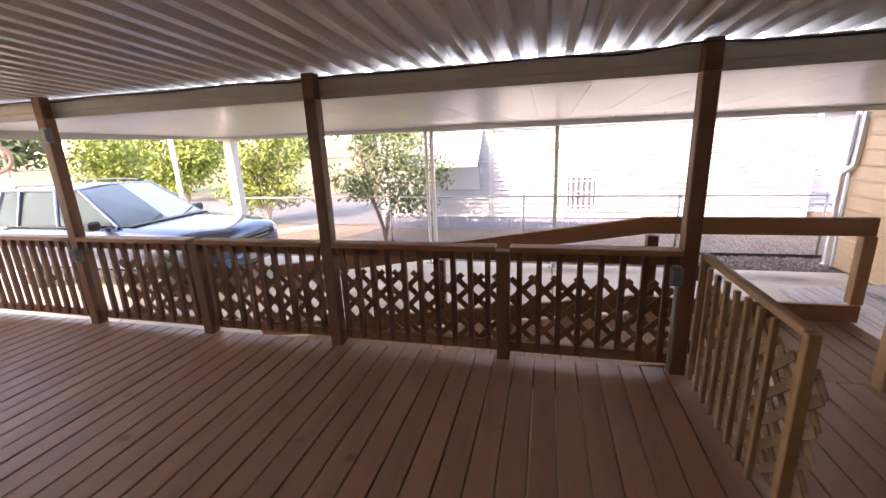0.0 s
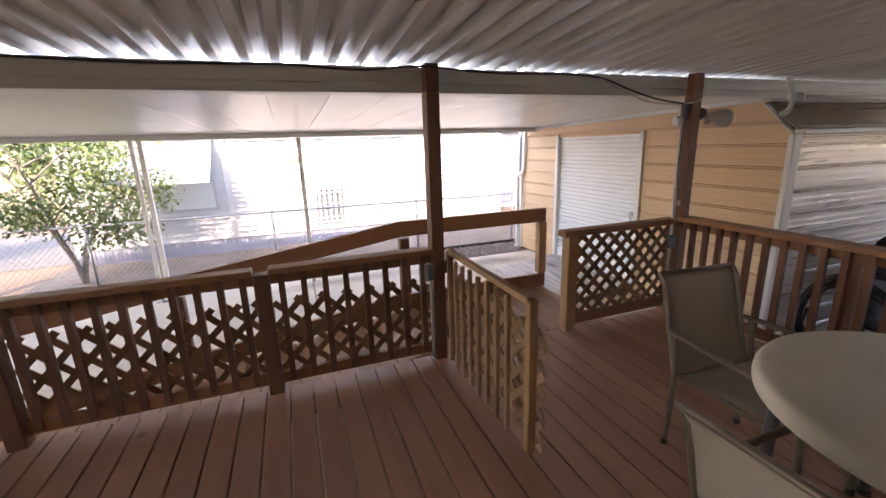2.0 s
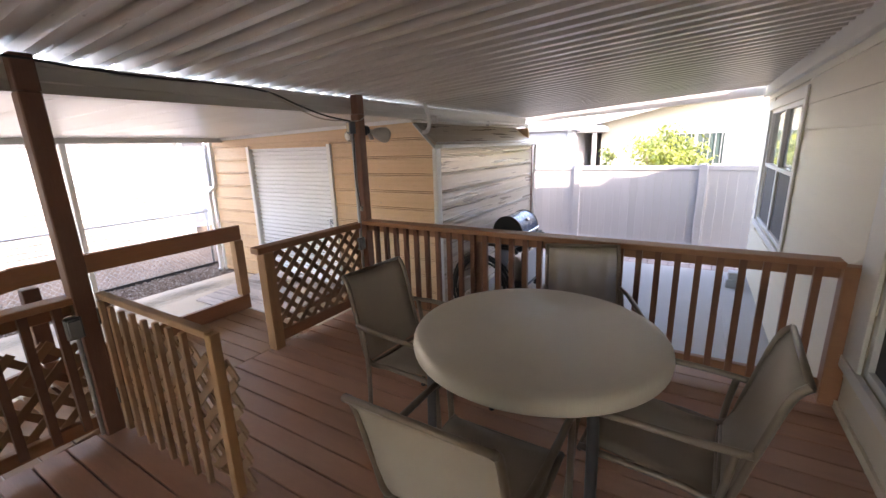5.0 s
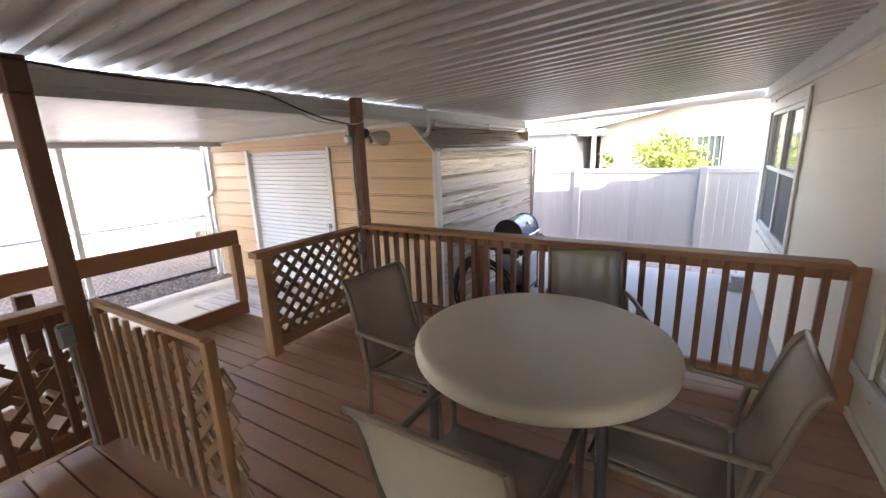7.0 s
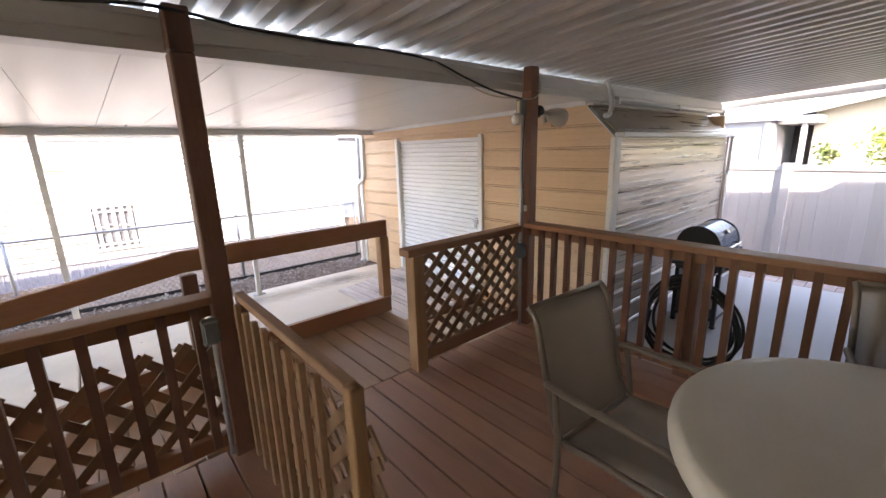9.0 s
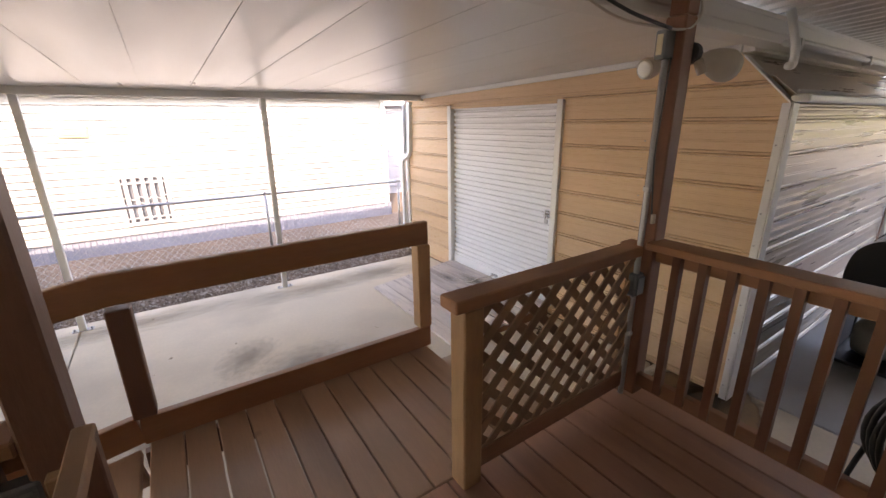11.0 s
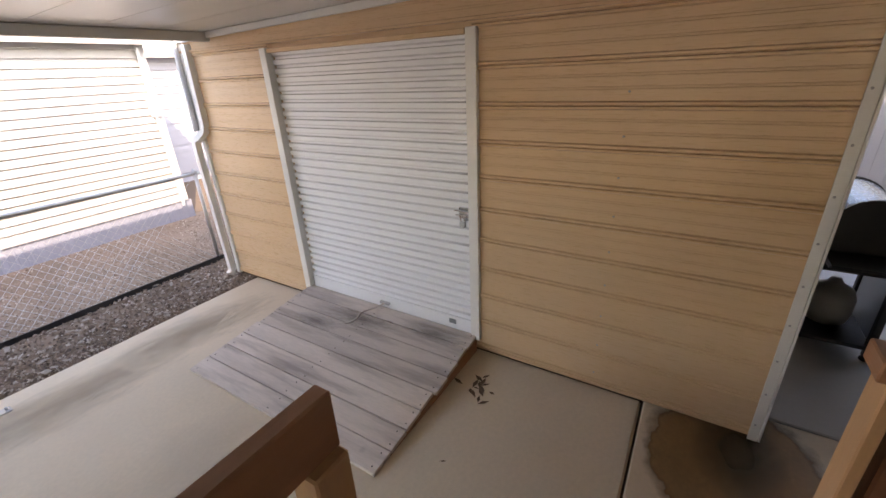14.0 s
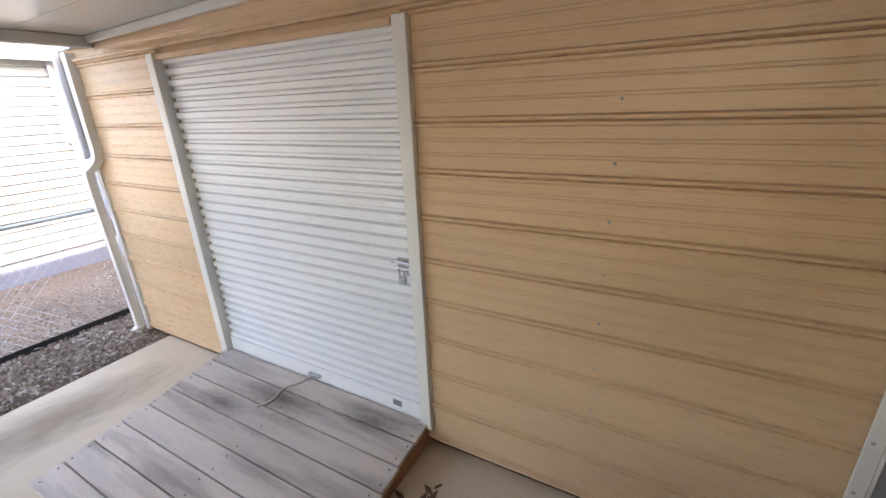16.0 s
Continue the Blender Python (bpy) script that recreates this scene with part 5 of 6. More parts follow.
tagged(part("mesh", bm, GREYMETAL, link), kind="stuff")
edging = thing("edging_strip", "black plastic edging strip at the foot of the fence", "edging")
bm = bmesh.new()
pts = [(-3.8 + 0.25 * k, CLY - 0.05 + 0.02 * noise.noise(Vector((k * 0.7, 0, 0))), GROUND + 0.04 + 0.015 * noise.noise(Vector((k * 0.9, 3, 0)))) for k in range(36)]
rows = [[bm.verts.new((p[0], p[1] + o, z)) for p in pts for z in [p[2] if up else GROUND - 0.08]] for o, up in ((-0.006, 0), (-0.006, 1), (0.006, 1), (0.006, 0))]
for a, b in zip(rows, rows[1:]):
    for k in range(len(pts) - 1):
        bm.faces.new((a[k], a[k + 1], b[k + 1], b[k]))
part("strip", bm, EDGING, edging)

# pebbles along the slab edge and bed
rng = np.random.default_rng(4)
N = 26000
px = rng.uniform(-1.0, 6.5, N)
py = 7.19 + 2.9 * rng.random(N) ** 1.7
sz = rng.uniform(0.006, 0.015, N) * np.where(py < 8.03, rng.uniform(0.9, 2.0, N), 1.0)
verts, faces = [], []
for k in range(N):
    a = rng.uniform(0, 6.28)
    ca, sa, r = math.cos(a), math.sin(a), sz[k]
    base = len(verts)
    z = GROUND - 0.012
    for dx, dy, dz in ((r, 0, 0), (0, r * 0.75, 0), (-r, 0, 0), (0, -r * 0.75, 0), (r * 0.2, 0.1 * r, r * 0.8)):
        verts.append((px[k] + ca * dx - sa * dy, py[k] + sa * dx + ca * dy, z + dz))
    faces += [(base, base + 1, base + 4), (base + 1, base + 2, base + 4), (base + 2, base + 3, base + 4), (base + 3, base, base + 4)]
me = bpy.data.meshes.new("pebbles")
me.from_pydata(verts, [], faces)
me.materials.append(PEBBLE)
tagged(new("pebbles", me), "loose brown and grey pebbles of the gravel bed", "gravel", kind="stuff")

# ---- back yard: pavers, vinyl fence, houses beyond ----
pavers = thing("paver_strip", "reddish paving stones along the white fence", "paving", kind="structure")
paver_mesh = mesh_of("paver", box(-0.118, 0.118, -0.078, 0.078, -0.05, 0.0, 0.006), BRICK)
for i in range(6):
    for j in range(32):
        shared("paver", paver_mesh, pavers, pose(8.51 + i * 0.242, -1.9 + j * 0.162, GROUND - 0.004 + random.uniform(-0.004, 0.002)))
fence = thing("vinyl_fence", "weathered white vinyl privacy fence with square posts", "fence")
plank = mesh_of("board", box(-0.012, 0.012, -0.0742, 0.0742, 0, 1.0), FENCE)
y = -3.3
while y < 6.5:
    shared("board", plank, fence, Matrix.LocRotScale((FENCE_X, y, GROUND + 0.1), None, (1, 1, 1.44)))
    y += 0.1512
for py in (-2.42, -0.1, 2.21, 4.53):
    p = part("post", box(FENCE_X - 0.075, FENCE_X + 0.055, py - 0.065, py + 0.065, GROUND - 0.1, 1.03, 0.006), FENCE, fence)
    part("cap", box(FENCE_X - 0.085, FENCE_X + 0.065, py - 0.075, py + 0.075, 1.032, 1.055, 0.008), FENCE, p)
for z in (GROUND + 0.03, 0.935):
    part("rail", box(FENCE_X - 0.03, FENCE_X + 0.03, -3.4, 6.6, z, z + 0.09, 0.006), FENCE, fence)

beige = thing("beige_house", "beige stucco house with white eaves beyond the fence", "house")
part("wall", box(14.0, 14.3, -7, 2.55, GROUND - 0.1, 3.1), STUCCO, beige)
part("side_wall", box(14.3, 20, 2.4, 2.55, GROUND - 0.1, 2.3), STUCCO, beige)
bm = bmesh.new()
v = [bm.verts.new(p) for p in ((13.5, 3.0, 2.02), (13.5, -2.5, 3.15), (13.5, -8, 2.02), (21, 3.0, 2.02), (21, -2.5, 3.15), (21, -8, 2.02))]
bm.faces.new((v[0], v[1], v[4], v[3]))
bm.faces.new((v[1], v[2], v[5], v[4]))
part("roof", bm, SHINGLE, beige)
part("bargeboard", bar((13.48, 3.05, 2.02), (13.48, -2.5, 3.16), 0.04, 0.2), VINYL, beige)
part("bargeboard", bar((13.48, -8.05, 2.02), (13.48, -2.5, 3.16), 0.04, 0.2), VINYL, beige)
bwin = part("window", box(13.96, 13.998, -0.55, 0.75, 0.85, 1.65), CARGLASS, beige)
for a, b, c, d in ((-0.62, 0.82, 1.65, 1.72), (-0.62, 0.82, 0.78, 0.85), (-0.62, -0.55, 0.85, 1.65), (0.75, 0.82, 0.85, 1.65), (0.07, 0.13, 0.85, 1.65)):
    part("frame", box(13.93, 13.995, a, b, c, d), VINYL, bwin)
for k in range(9):
    part("bar", box(13.93, 13.94, -0.5 + k * 0.14, -0.485 + k * 0.14, 0.85, 1.65), VINYL, bwin)
porch = thing("grey_shed", "grey outbuilding with white trim beyond the fence", "shed")
part("wall", box(12.6, 15.5, 3.12, 5.4, GROUND - 0.1, 1.9), GREYWALL, porch)
bm = bmesh.new()
v = [bm.verts.new(p) for p in ((12.4, 2.95, 1.85), (12.4, 4.5, 2.45), (12.4, 5.7, 1.85), (16, 2.95, 1.85), (16, 4.5, 2.45), (16, 5.7, 1.85))]
bm.faces.new((v[0], v[1], v[4], v[3]))
bm.faces.new((v[1], v[2], v[5], v[4]))
bm.faces.new((v[0], v[2], v[1]))
part("roof", bm, GREYWALL, porch)
part("corner_board", box(12.57, 12.6, 3.09, 3.2, GROUND, 1.85), VINYL, porch)
carport_far = thing("white_porch", "white flat-roofed porch between the far buildings", "porch")
part("roof", box(13.2, 16, 2.35, 3.1, 1.78, 1.95, 0.02), VINYL, carport_far)
part("post", box(13.3, 13.42, 2.57, 2.67, GROUND, 1.78), VINYL, carport_far)
part("back_panel", box(15.2, 15.3, 2.6, 3.1, GROUND, 1.78), CARBLACK, carport_far)
planter = thing("stone_block", "small stack of grey stone blocks by the house wall", "blocks")
part("block", box(7.5, 7.75, -0.72, -0.5, GROUND, GROUND + 0.12, 0.012), CONDUIT, planter)
part("block", box(7.52, 7.72, -0.70, -0.53, GROUND + 0.121, GROUND + 0.22, 0.012), CONDUIT, planter)


# ---- plants ----
def leaves(centres, radius, count, size, seed, flat=0.8):
    r = np.random.default_rng(seed)
    c = np.array(centres)
    pick = r.integers(0, len(c), count)
    off = r.normal(size=(count, 3))
    off /= np.linalg.norm(off, axis=1)[:, None]
    off *= radius * r.random(count)[:, None] ** 0.45
    off[:, 2] *= flat
    p = c[pick] + off
    a = r.normal(size=(count, 3))
    a /= np.linalg.norm(a, axis=1)[:, None]
    b = np.cross(a, r.normal(size=(count, 3)))
    b /= np.linalg.norm(b, axis=1)[:, None]
    s = size * r.uniform(0.6, 1.3, count)[:, None]
    quad = np.stack([p - a * s, p + b * s * 0.42 + a * s * 0.1, p + a * s, p - b * s * 0.42 + a * s * 0.1], 1)
    me_ = bpy.data.meshes.new("crown")
    me_.from_pydata(quad.reshape(-1, 3).tolist(), [], [(4 * k, 4 * k + 1, 4 * k + 2, 4 * k + 3) for k in range(count)])
    return me_


def tree(name, label, at, height, spread, seed, stems, leaf, count, size, clear=0.35, clump=0.28, thick=0.05, category="tree"):
    t = thing(name, label, category, at=at)
    r = random.Random(seed)
    bm, tips = bmesh.new(), []
    for k in range(stems):
        a = 2 * math.pi * (k + r.uniform(-0.2, 0.2)) / stems
        lean = r.uniform(0.25, 0.6) * spread
        top = Vector((lean * math.cos(a), lean * math.sin(a), height * r.uniform(0.75, 0.95)))
        mid = Vector((top.x * 0.3, top.y * 0.3, height * clear))
        line = bend([(0, 0, -0.03), tuple(Vector((mid.x * 0.3, mid.y * 0.3, height * clear * 0.45))), tuple(mid), tuple((mid + top) / 2 + Vector((r.uniform(-0.1, 0.1), r.uniform(-0.1, 0.1), 0)) * spread), tuple(top)], 4)
        tube(line, [thick * (1 - 0.85 * i / (len(line) - 1)) for i in range(len(line))], 7, bm)
        for j in range(7):
            i = int(len(line) * (0.42 + 0.08 * j))
            if i >= len(line):
                break
            p = line[i]
            b = r.uniform(0, 6.28)
            q = p + Vector((math.cos(b), math.sin(b), r.uniform(0.1, 0.7))) * spread * r.uniform(0.3, 0.65)
            tube(bend([tuple(p), tuple((p + q) / 2 + Vector((0, 0, 0.06 * height))), tuple(q)], 3), [thick * 0.35, thick * 0.3, thick * 0.25, thick * 0.2, thick * 0.16, thick * 0.12, thick * 0.1], 5, bm)
            tips += [q, (p + 2 * q) / 3]
        tips.append(top)
    part("trunk", bm, BARK, t, smooth=True)
    me_ = leaves([tuple(p) for p in tips], clump * spread, count, size, seed)
    me_.materials.append(leaf)
    crown = new("crown", me_)
    crown.parent = t
    crown["kind"] = "stuff"
    return t


tree("small_tree", "slender multi-stemmed young tree with sparse green leaves", (-3.15, 8.75, GROUND - 0.04), 2.9, 2.0, 5, 4, LEAF, 6500, 0.05, clear=0.33, clump=0.22, thick=0.045)
tree("green_bush", "dense yellow-green bushy tree by the road", (-7.6, 10.6, GROUND - 0.06), 2.75, 1.35, 8, 5, LEAFY, 7000, 0.07, clear=0.25, clump=0.40, thick=0.05)
tree("citrus_tree", "yellow-green leafy tree beside the dry field", (-15.5, 15.6, GROUND - 0.06), 3.1, 2.0, 11, 4, LEAFY, 6500, 0.11, clear=0.3, clump=0.42, thick=0.1)
tree("citrus_tree", "yellow-green leafy tree beside the dry field", (-20.5, 16.5, GROUND - 0.06), 3.0, 2.2, 13, 4, LEAFY, 6500, 0.12, clear=0.2, clump=0.42, thick=0.1)
tree("fence_bush", "bright green leafy bush behind the white fence", (12.4, 0.75, GROUND - 0.06), 2.3, 1.0, 17, 5, LEAFY, 6500, 0.06, clear=0.25, clump=0.42, thick=0.04)
tree("fence_bush", "thin green shrub behind the white fence", (12.6, 2.0, GROUND - 0.06), 2.1, 0.4, 19, 2, LEAF, 700, 0.06, clear=0.3, clump=0.42, thick=0.02)
for k, (cx, cy, h) in enumerate(((-75, 60, 9), (-60, 66, 8), (-45, 70, 7), (-95, 55, 10), (-32, 75, 7.5), (-115, 50, 10), (-20, 80, 8), (-135, 42, 11))):
    tree("distant_tree", "dark green tree far across the field", (cx, cy, GROUND - 0.05), h, h * 0.75, 30 + k, 4, FARLEAF, 1700, 0.75, clear=0.2, clump=0.5, thick=0.3)
grass_bm = bmesh.new()
r = random.Random(2)
for k in range(70):
    a, l = r.uniform(0, 6.28), r.uniform(0.2, 0.42)
    o = Vector((r.uniform(-0.18, 0.18), r.uniform(-0.12, 0.12), 0))
    d = Vector((math.cos(a), math.sin(a), 0))
    s = d.cross(Vector((0, 0, 1))) * 0.012
    p = [o, o + d * l * 0.3 + Vector((0, 0, l * 0.7)), o + d * l * 0.75 + Vector((0, 0, l * 0.85))]
    v = [grass_bm.verts.new(q) for q in (p[0] - s, p[0] + s, p[1] + s, p[1] - s, p[2])]
    grass_bm.faces.new(v[:4])
    grass_bm.faces.new((v[3], v[2], v[4]))
clumpy = solid("grass_clump", grass_bm, LEAFY, "spiky green plant clump by the carport", "plant")
clumpy.location = (-4.15, 7.75, GROUND - 0.05)
pole = solid("white_pole", tube([(0, 0, 0), (-0.05, 0, 4.5)], 0.06, 10), WHITE, "white pole standing beyond the parked car", "pole", smooth=True)
pole.location = (-10.2, 10.2, GROUND - 0.06)
kerb = thing("kerb_stones", "pale concrete kerb blocks round the bush", "kerb", kind="structure")
for p, q in (((-8.3, 9.35), (-6.4, 9.35)), ((-6.4, 9.35), (-5.5, 10.2))):
    part("kerb_block", bar((*p, GROUND - 0.02), (*q, GROUND - 0.02), 0.12, 0.14, 0.01), LAMPWHITE, kerb)
ring = thing("round_sign", "dark round ring sign on a slim post across the road", "sign", at=(-12.9, 7.45, GROUND - 0.06))
part("post", tube([(0, 0, 0), (0, 0, 1.9)], 0.025, 8), GREYMETAL, ring)
part("hoop", tube([(0.2 * math.cos(a), 0.33 * math.cos(a), 2.22 + 0.36 * math.sin(a)) for a in (2 * math.pi * k / 28 for k in range(28))], 0.05, 8, close=True), CEDAR, ring, smooth=True)
part("cross_bar", bar((-0.2, -0.33, 2.22), (0.2, 0.33, 2.22), 0.04, 0.05), CEDAR, ring)
utility = solid("utility_pole", tube([(0, 0, 0), (0, 0, 9.0)], 0.16, 8), BARK, "distant wooden utility pole across the field", "pole")
utility.location = (-62, 36, GROUND)

# ---- parked car ----
car = thing("parked_car", "blue-grey sport utility car parked under the carport", "car", at=(-6.5, 5.68, GROUND))


def body_shell():
    st = [(2.26, 0.42, 0.72, 0.66), (2.20, 0.30, 0.86, 0.78), (2.05, 0.24, 0.93, 0.85), (1.70, 0.22, 0.975, 0.89), (1.1, 0.22, 1.01, 0.905), (0.55, 0.22, 1.04, 0.915),
          (-0.5, 0.22, 1.05, 0.92), (-1.6, 0.22, 1.05, 0.915), (-2.1, 0.28, 1.03, 0.87), (-2.24, 0.40, 0.95, 0.80)]
    bm = bmesh.new()
    rings = []
    for x, zb, zt, hw in st:
        h = zt - zb
        half = [(hw * 0.80, zb), (hw * 0.96, zb + 0.08 * h), (hw, zb + 0.30 * h), (hw * 1.0, zb + 0.55 * h), (hw * 0.985, zb + 0.78 * h), (hw * 0.95, zb + 0.92 * h), (hw * 0.84, zt - 0.004), (hw * 0.45, zt + 0.012)]
        ring = [(y, z) for y, z in half] + [(-y, z) for y, z in half[::-1]]
        rings.append([bm.verts.new((x, y, z)) for y, z in ring])
    for a, b in zip(rings, rings[1:]):
        n_ = len(a)
        for k in range(n_):
            bm.faces.new((a[k], a[(k + 1) % n_], b[(k + 1) % n_], b[k]))
    bm.faces.new(rings[0])
    bm.faces.new(rings[-1][::-1])
    bmesh.ops.recalc_face_normals(bm, faces=bm.faces)
    return bm


body = part("body", body_shell(), CARPAINT, car, smooth=True)
# cabin
B = {"f": (0.58, 0.80, 1.05), "r": (-2.08, 0.80, 1.05)}
T = {"f": (-0.28, 0.64, 1.60), "r": (-1.92, 0.62, 1.60)}


def skin(points, mat, name, parent, thick=0.006, label=""):
    bm = bmesh.new()
    bm.faces.new([bm.verts.new(p) for p in points])
    bmesh.ops.solidify(bm, geom=bm.faces[:], thickness=thick)
    return part(name, bm, mat, parent, label)


bm = bmesh.new()
nx, ny = 10, 8
grid = [[bm.verts.new((-0.26 - 1.70 * i / nx, (j / ny - 0.5) * 1.32 * (1 - 0.03 * i / nx), 1.60 + 0.055 * (1 - (2 * j / ny - 1) ** 2) - 0.035 * (2 * i / nx - 1) ** 2 + 0.02)) for j in range(ny + 1)] for i in range(nx + 1)]
for i in range(nx):
    for j in range(ny):
        bm.faces.new((grid[i][j], grid[i][j + 1], grid[i + 1][j + 1], grid[i + 1][j]))
bmesh.ops.solidify(bm, geom=bm.faces[:], thickness=0.03)
part("roof", bm, CARPAINT, car, smooth=True)
for s in (-1, 1):
    part("pillar", bar((B["f"][0], s * 0.80, 1.03), (T["f"][0], s * 0.64, 1.60), 0.05, 0.06, 0.012), CARPAINT, car)
    part("pillar", bar((-0.62, s * 0.815, 1.03), (-0.75, s * 0.645, 1.60), 0.05, 0.07, 0.012), CARPAINT, car)
    part("pillar", bar((-1.5, s * 0.81, 1.03), (-1.5, s * 0.64, 1.60), 0.05, 0.09, 0.012), CARPAINT, car)
    part("pillar", bar((B["r"][0], s * 0.80, 1.03), (T["r"][0], s * 0.62, 1.60), 0.06, 0.10, 0.012), CARPAINT, car)
    part("roof_rail", bar((-0.26, s * 0.645, 1.605), (-1.95, s * 0.63, 1.605), 0.06, 0.05, 0.012), CARPAINT, car)
    part("rack", tube(bend([(-0.5, s * 0.58, 1.65), (-0.6, s * 0.58, 1.685), (-1.6, s * 0.57, 1.685), (-1.75, s * 0.57, 1.65)], 4), 0.014, 6), CARBLACK, car)
    for a, b, c, d in ((0.50, -0.60, -0.72, -0.24), (-0.66, -1.47, -1.47, -0.79), (-1.54, -2.03, -1.90, -1.54)):
        skin([(a, s * 0.812, 1.06), (b, s * 0.812, 1.06), (c, s * 0.645, 1.58), (d, s * 0.645, 1.58)], CARGLASS, "side_window", car)
    part("door_seam", bar((-0.60, s * 0.921, 0.32), (-0.60, s * 0.90, 1.0), 0.006, 0.008), CARBLACK, body)
    part("door_seam", bar((0.50, s * 0.917, 0.32), (0.52, s * 0.89, 0.99), 0.006, 0.008), CARBLACK, body)
    part("belt_trim", bar((0.55, s * 0.835, 1.045), (-2.05, s * 0.835, 1.05), 0.03, 0.02), CARBLACK, body)
    for hx in (0.32, -0.80):
        part("door_handle", bar((hx - 0.55, s * 0.925, 0.90), (hx - 0.40, s * 0.925, 0.90), 0.03, 0.028, 0.006), CARPAINT, body)
    part("side_cladding", bar((1.05, s * 0.918, 0.33), (-1.0, s * 0.925, 0.33), 0.02, 0.12, 0.006), CARBLACK, body)
    mirror = part("mirror", box(0.26, 0.40, s * 0.90, s * 1.08, 1.03, 1.17, 0.03), CARBLACK, car)
    part("mirror_arm", bar((0.34, s * 0.80, 1.05), (0.34, s * 0.92, 1.07), 0.04, 0.04), CARBLACK, mirror)
    lamp = part("headlight", box(2.06, 2.215, s * 0.50, s * 0.79, 0.70, 0.83, 0.03), LAMPGLASS, car, "clear headlight")
    for wx in (1.42, -1.36):
        wheel = part("wheel", tube([(wx, s * 0.70, 0.345), (wx, s * 0.93, 0.345)], 0.26, 24), CARBLACK, car)
        part("tyre", tube([(wx + 0.295 * math.cos(a), s * 0.83, 0.345 + 0.295 * math.sin(a)) for a in (2 * math.pi * k / 28 for k in range(28))], 0.085, 8, close=True), TYRE, wheel, smooth=True)
        rim = part("rim", tube([(wx, s * 0.915, 0.345), (wx, s * 0.94, 0.345)], 0.055, 14), GREYMETAL, wheel)
        for k in range(5):
            a = 2 * math.pi * k / 5
            part("spoke", bar((wx, s * 0.935, 0.345), (wx + 0.22 * math.cos(a), s * 0.93, 0.345 + 0.22 * math.sin(a)), 0.02, 0.045, up=(0, 1, 0)), GREYMETAL, wheel)
skin([(0.60, -0.77, 1.055), (0.66, 0.0, 1.06), (0.60, 0.77, 1.055), (-0.26, 0.615, 1.60), (-0.22, 0.0, 1.645), (-0.26, -0.615, 1.60)], CARGLASS, "windscreen", car, label="sloping clear windscreen")
skin([(-2.10, -0.76, 1.06), (-2.10, 0.76, 1.06), (-1.95, 0.6, 1.59), (-1.95, -0.6, 1.59)], CARGLASS, "rear_window", car)
for s in (-0.35, 0.3):
    part("wiper", bar((0.70, s, 1.075), (0.48, s + 0.45, 1.155), 0.012, 0.014), CARBLACK, car)
part("cowl", box(0.58, 0.80, -0.74, 0.74, 1.035, 1.062, 0.01), CARBLACK, car)
part("dashboard", box(0.05, 0.60, -0.72, 0.72, 0.92, 1.06, 0.05), CARBLACK, car)
wheel_in = part("steering_wheel", tube([(-0.02 + 0.07 * math.sin(a), 0.36 + 0.18 * math.cos(a), 1.10 + 0.17 * math.sin(a)) for a in (2 * math.pi * k / 24 for k in range(24))], 0.014, 6, close=True), CARBLACK, car)
for s in (-0.36, 0.36):
    seat = part("car_seat", box(-0.62, -0.46, s - 0.24, s + 0.24, 0.7, 1.24, 0.05), CONDUIT, car)
    part("headrest", box(-0.62, -0.52, s - 0.12, s + 0.12, 1.28, 1.44, 0.03), CONDUIT, seat)
part("rear_seat", box(-1.5, -1.3, -0.6, 0.6, 0.7, 1.2, 0.05), CONDUIT, car)
grille = part("grille", box(2.13, 2.262, -0.48, 0.48, 0.56, 0.80, 0.02), CARBLACK, car)
for z in (0.60, 0.66, 0.72, 0.78):
    part("grille_bar", bar((2.268, -0.46, z), (2.268, 0.46, z), 0.012, 0.018), CHROME, grille)
part("bumper", box(2.10, 2.30, -0.78, 0.78, 0.34, 0.54, 0.05), CARPAINT, car)
part("number_plate", box(2.302, 2.308, -0.16, 0.16, 0.40, 0.50), VINYL, car)

# ---- small litter ----
rnd = random.Random(9)
litter = []
for k in range(46):
    if k < 16:
        lx, ly = rnd.gauss(4.42, 0.09), rnd.gauss(4.24, 0.09)
    else:
        lx, ly = rnd.uniform(1.0, 4.6), rnd.uniform(3.9, 6.9)
        if lx > 3.4 and ly > 4.3:
            continue
    bm = bmesh.new()
    a, l = rnd.uniform(0, 6.28), rnd.uniform(0.012, 0.035) * (1.5 if k < 16 else 0.7)
    d, e = Vector((math.cos(a), math.sin(a), 0)) * l, Vector((-math.sin(a), math.cos(a), 0)) * l * 0.35
    v = [bm.verts.new(p) for p in (-d, e + Vector((0, 0, 0.006)), d + Vector((0, 0, 0.004)), -e)]
    bm.faces.new((v[0], v[1], v[2]))
    bm.faces.new((v[0], v[2], v[3]))
    leaf_ob = solid("dry_leaf", bm, LITTER, "small curled dry leaf on the concrete", "leaf", "dry leaves")
    leaf_ob.location = (lx, ly, GROUND + 0.003)

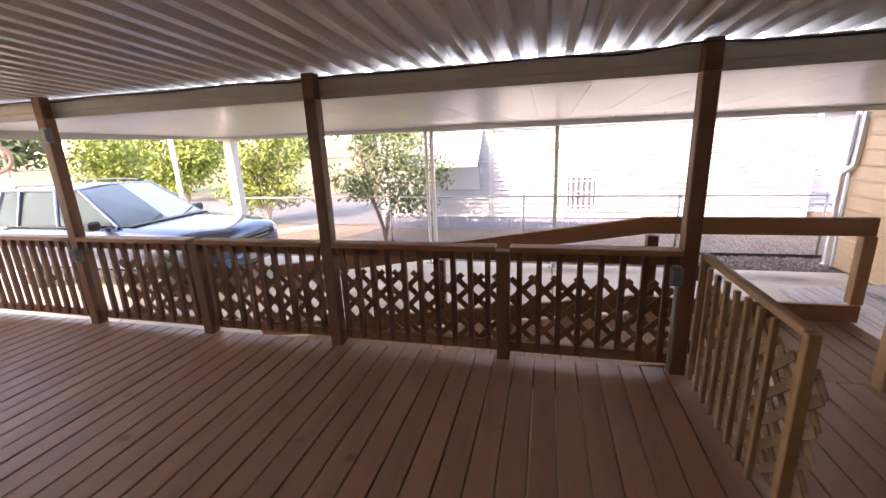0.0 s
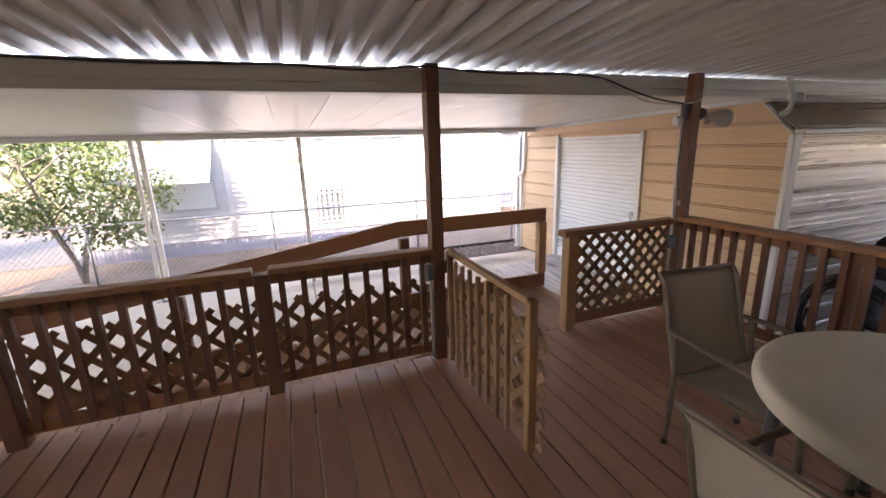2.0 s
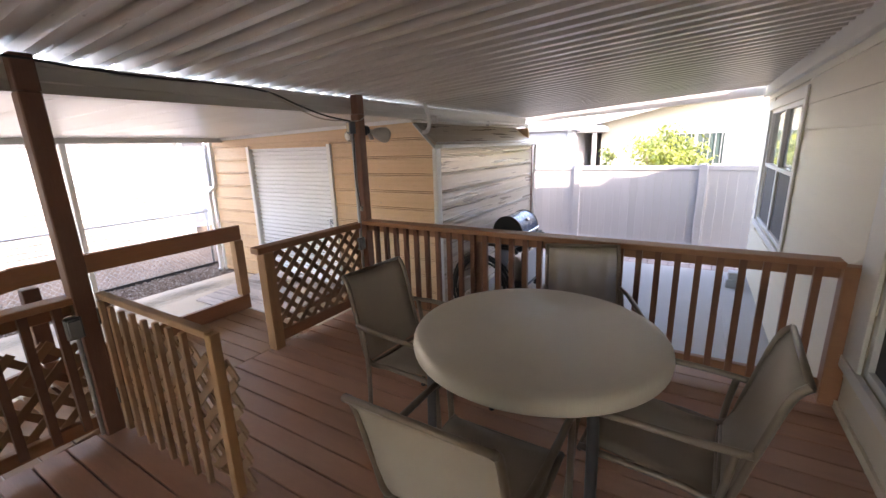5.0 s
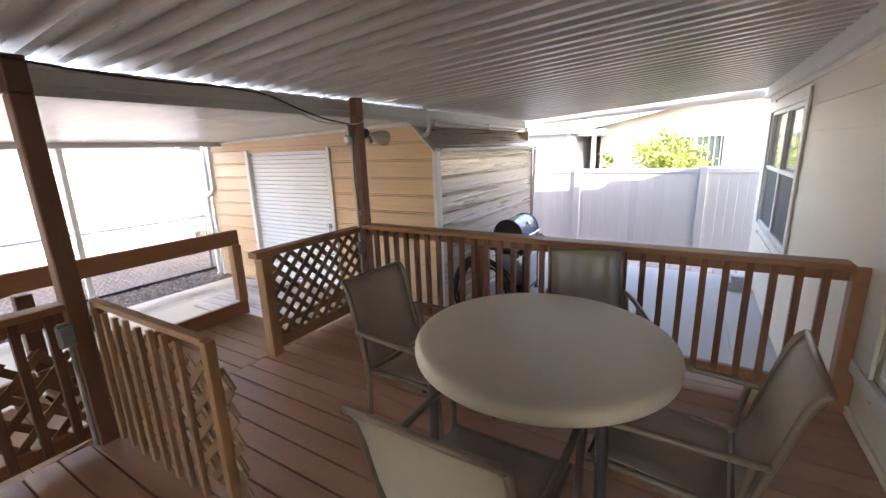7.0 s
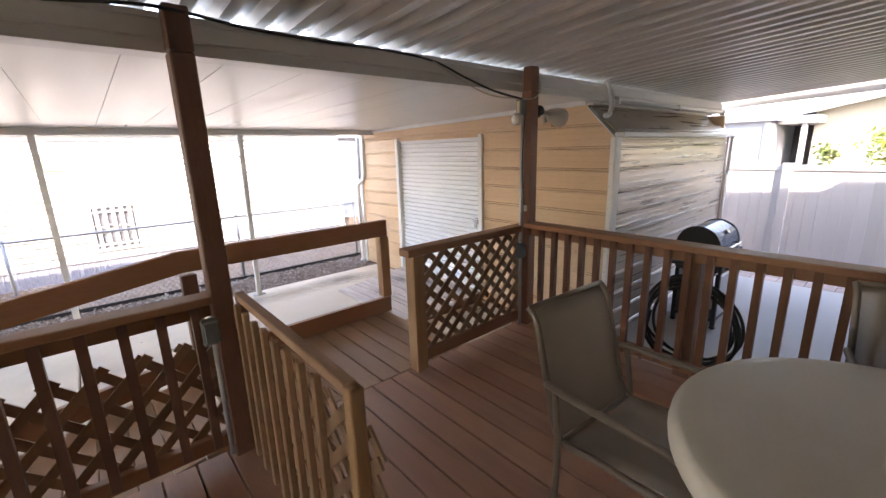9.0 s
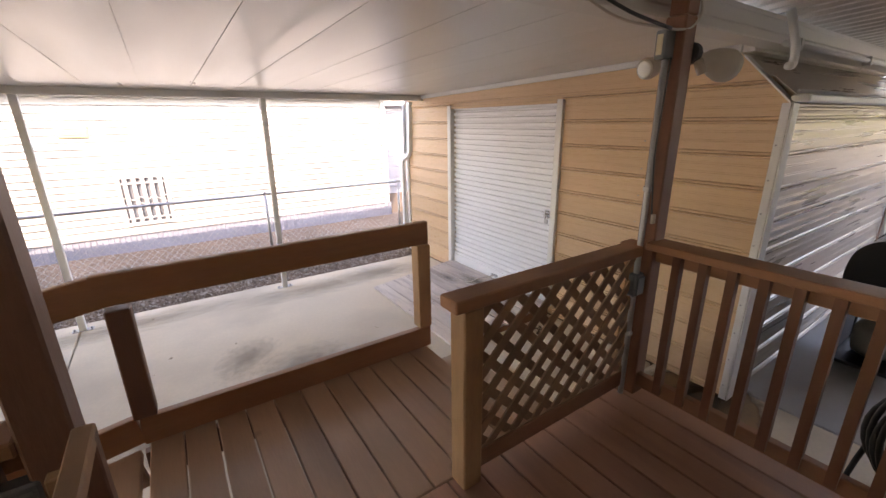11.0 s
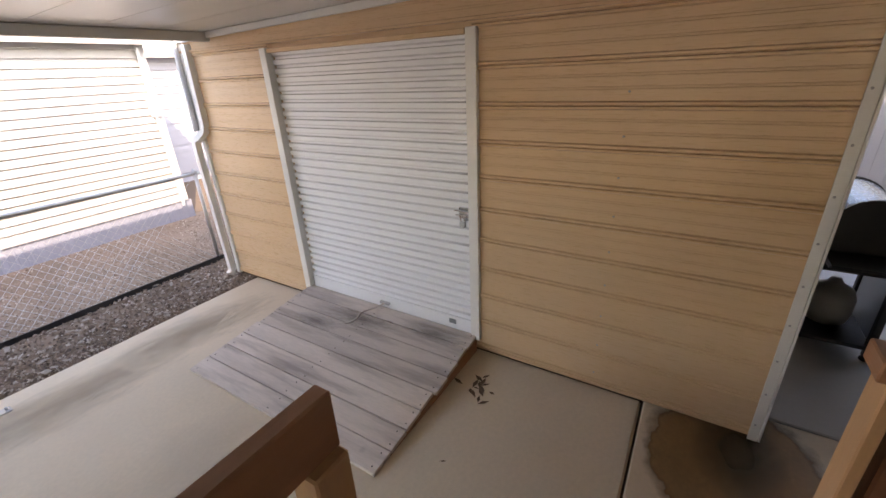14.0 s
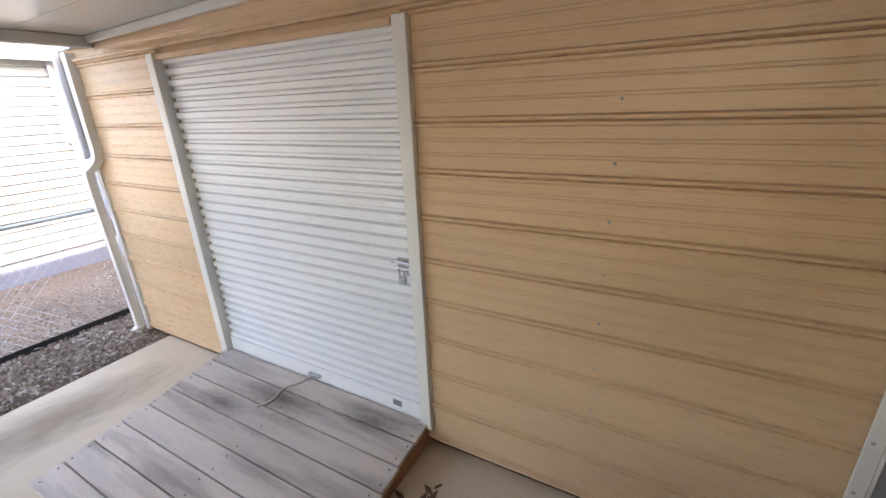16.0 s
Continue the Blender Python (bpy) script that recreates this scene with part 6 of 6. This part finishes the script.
# dead leaves and twigs caught between the slab and the edging strip
rng = np.random.default_rng(21)
verts, faces = [], []
for k in range(420):
    cx, cy = (rng.uniform(-0.5, 4.6), rng.uniform(7.2, 8.0)) if k > 160 else (rng.normal(1.9, 0.35), rng.normal(7.82, 0.09))
    a, l = rng.uniform(0, 6.28), rng.uniform(0.015, 0.05)
    w_ = l * rng.uniform(0.12, 0.5)
    d, e = np.array([math.cos(a), math.sin(a), rng.uniform(-0.2, 0.2)]) * l, np.array([-math.sin(a), math.cos(a), rng.uniform(-0.4, 0.4)]) * w_
    o = np.array([cx, cy, GROUND + rng.uniform(0.006, 0.022)])
    base = len(verts)
    verts += [tuple(o - d), tuple(o + e + (0, 0, 0.006)), tuple(o + d), tuple(o - e)]
    faces += [(base, base + 1, base + 2), (base, base + 2, base + 3)]
me = bpy.data.meshes.new("leaf_litter")
me.from_pydata(verts, [], faces)
me.materials.append(DEADLEAF)
tagged(new("leaf_litter", me), "pale dead leaves and twigs along the gravel edge", "litter", kind="stuff")

# nails and weather marks on the shed ramp
rnd_screw = random.Random(12)
nail_mesh = mesh_of("nail", lathe([(0.005, 0), (0.005, 0.0015), (0.002, 0.0025)], 6), EDGING)
for k in range(8):
    for py in (4.47, 5.35, 6.185):
        for side in (-0.28, 0.28):
            t = (k + 0.5 + side) / 8
            shared("nail", nail_mesh, shed_ramp, pose(RX0 + t * (RX1 - RX0), py + rnd_screw.uniform(-0.012, 0.012), RZ0 + t * (RZ1 - RZ0) + 0.0012, 0, -ang, 0))
MARK = stain_material("ramp_mark", (0.13, 0.11, 0.085), 0.6, 0.85, 0.55, 0.9)
for mx, my, rx, ry in ((4.52, 5.42, 0.13, 0.42), (4.62, 4.75, 0.1, 0.34), (4.35, 5.75, 0.1, 0.3)):
    bm = bmesh.new()
    bmesh.ops.create_circle(bm, cap_ends=True, radius=1.0, segments=32)
    mark = part("damp_mark", bm, MARK, shed_ramp, "dark weather stain on the boards")
    mark.matrix_basis = pose(mx, my, RZ0 + (mx - RX0) / (RX1 - RX0) * (RZ1 - RZ0) + 0.004, 0, -ang, 0) @ Matrix.Diagonal((rx, ry, 1, 1))
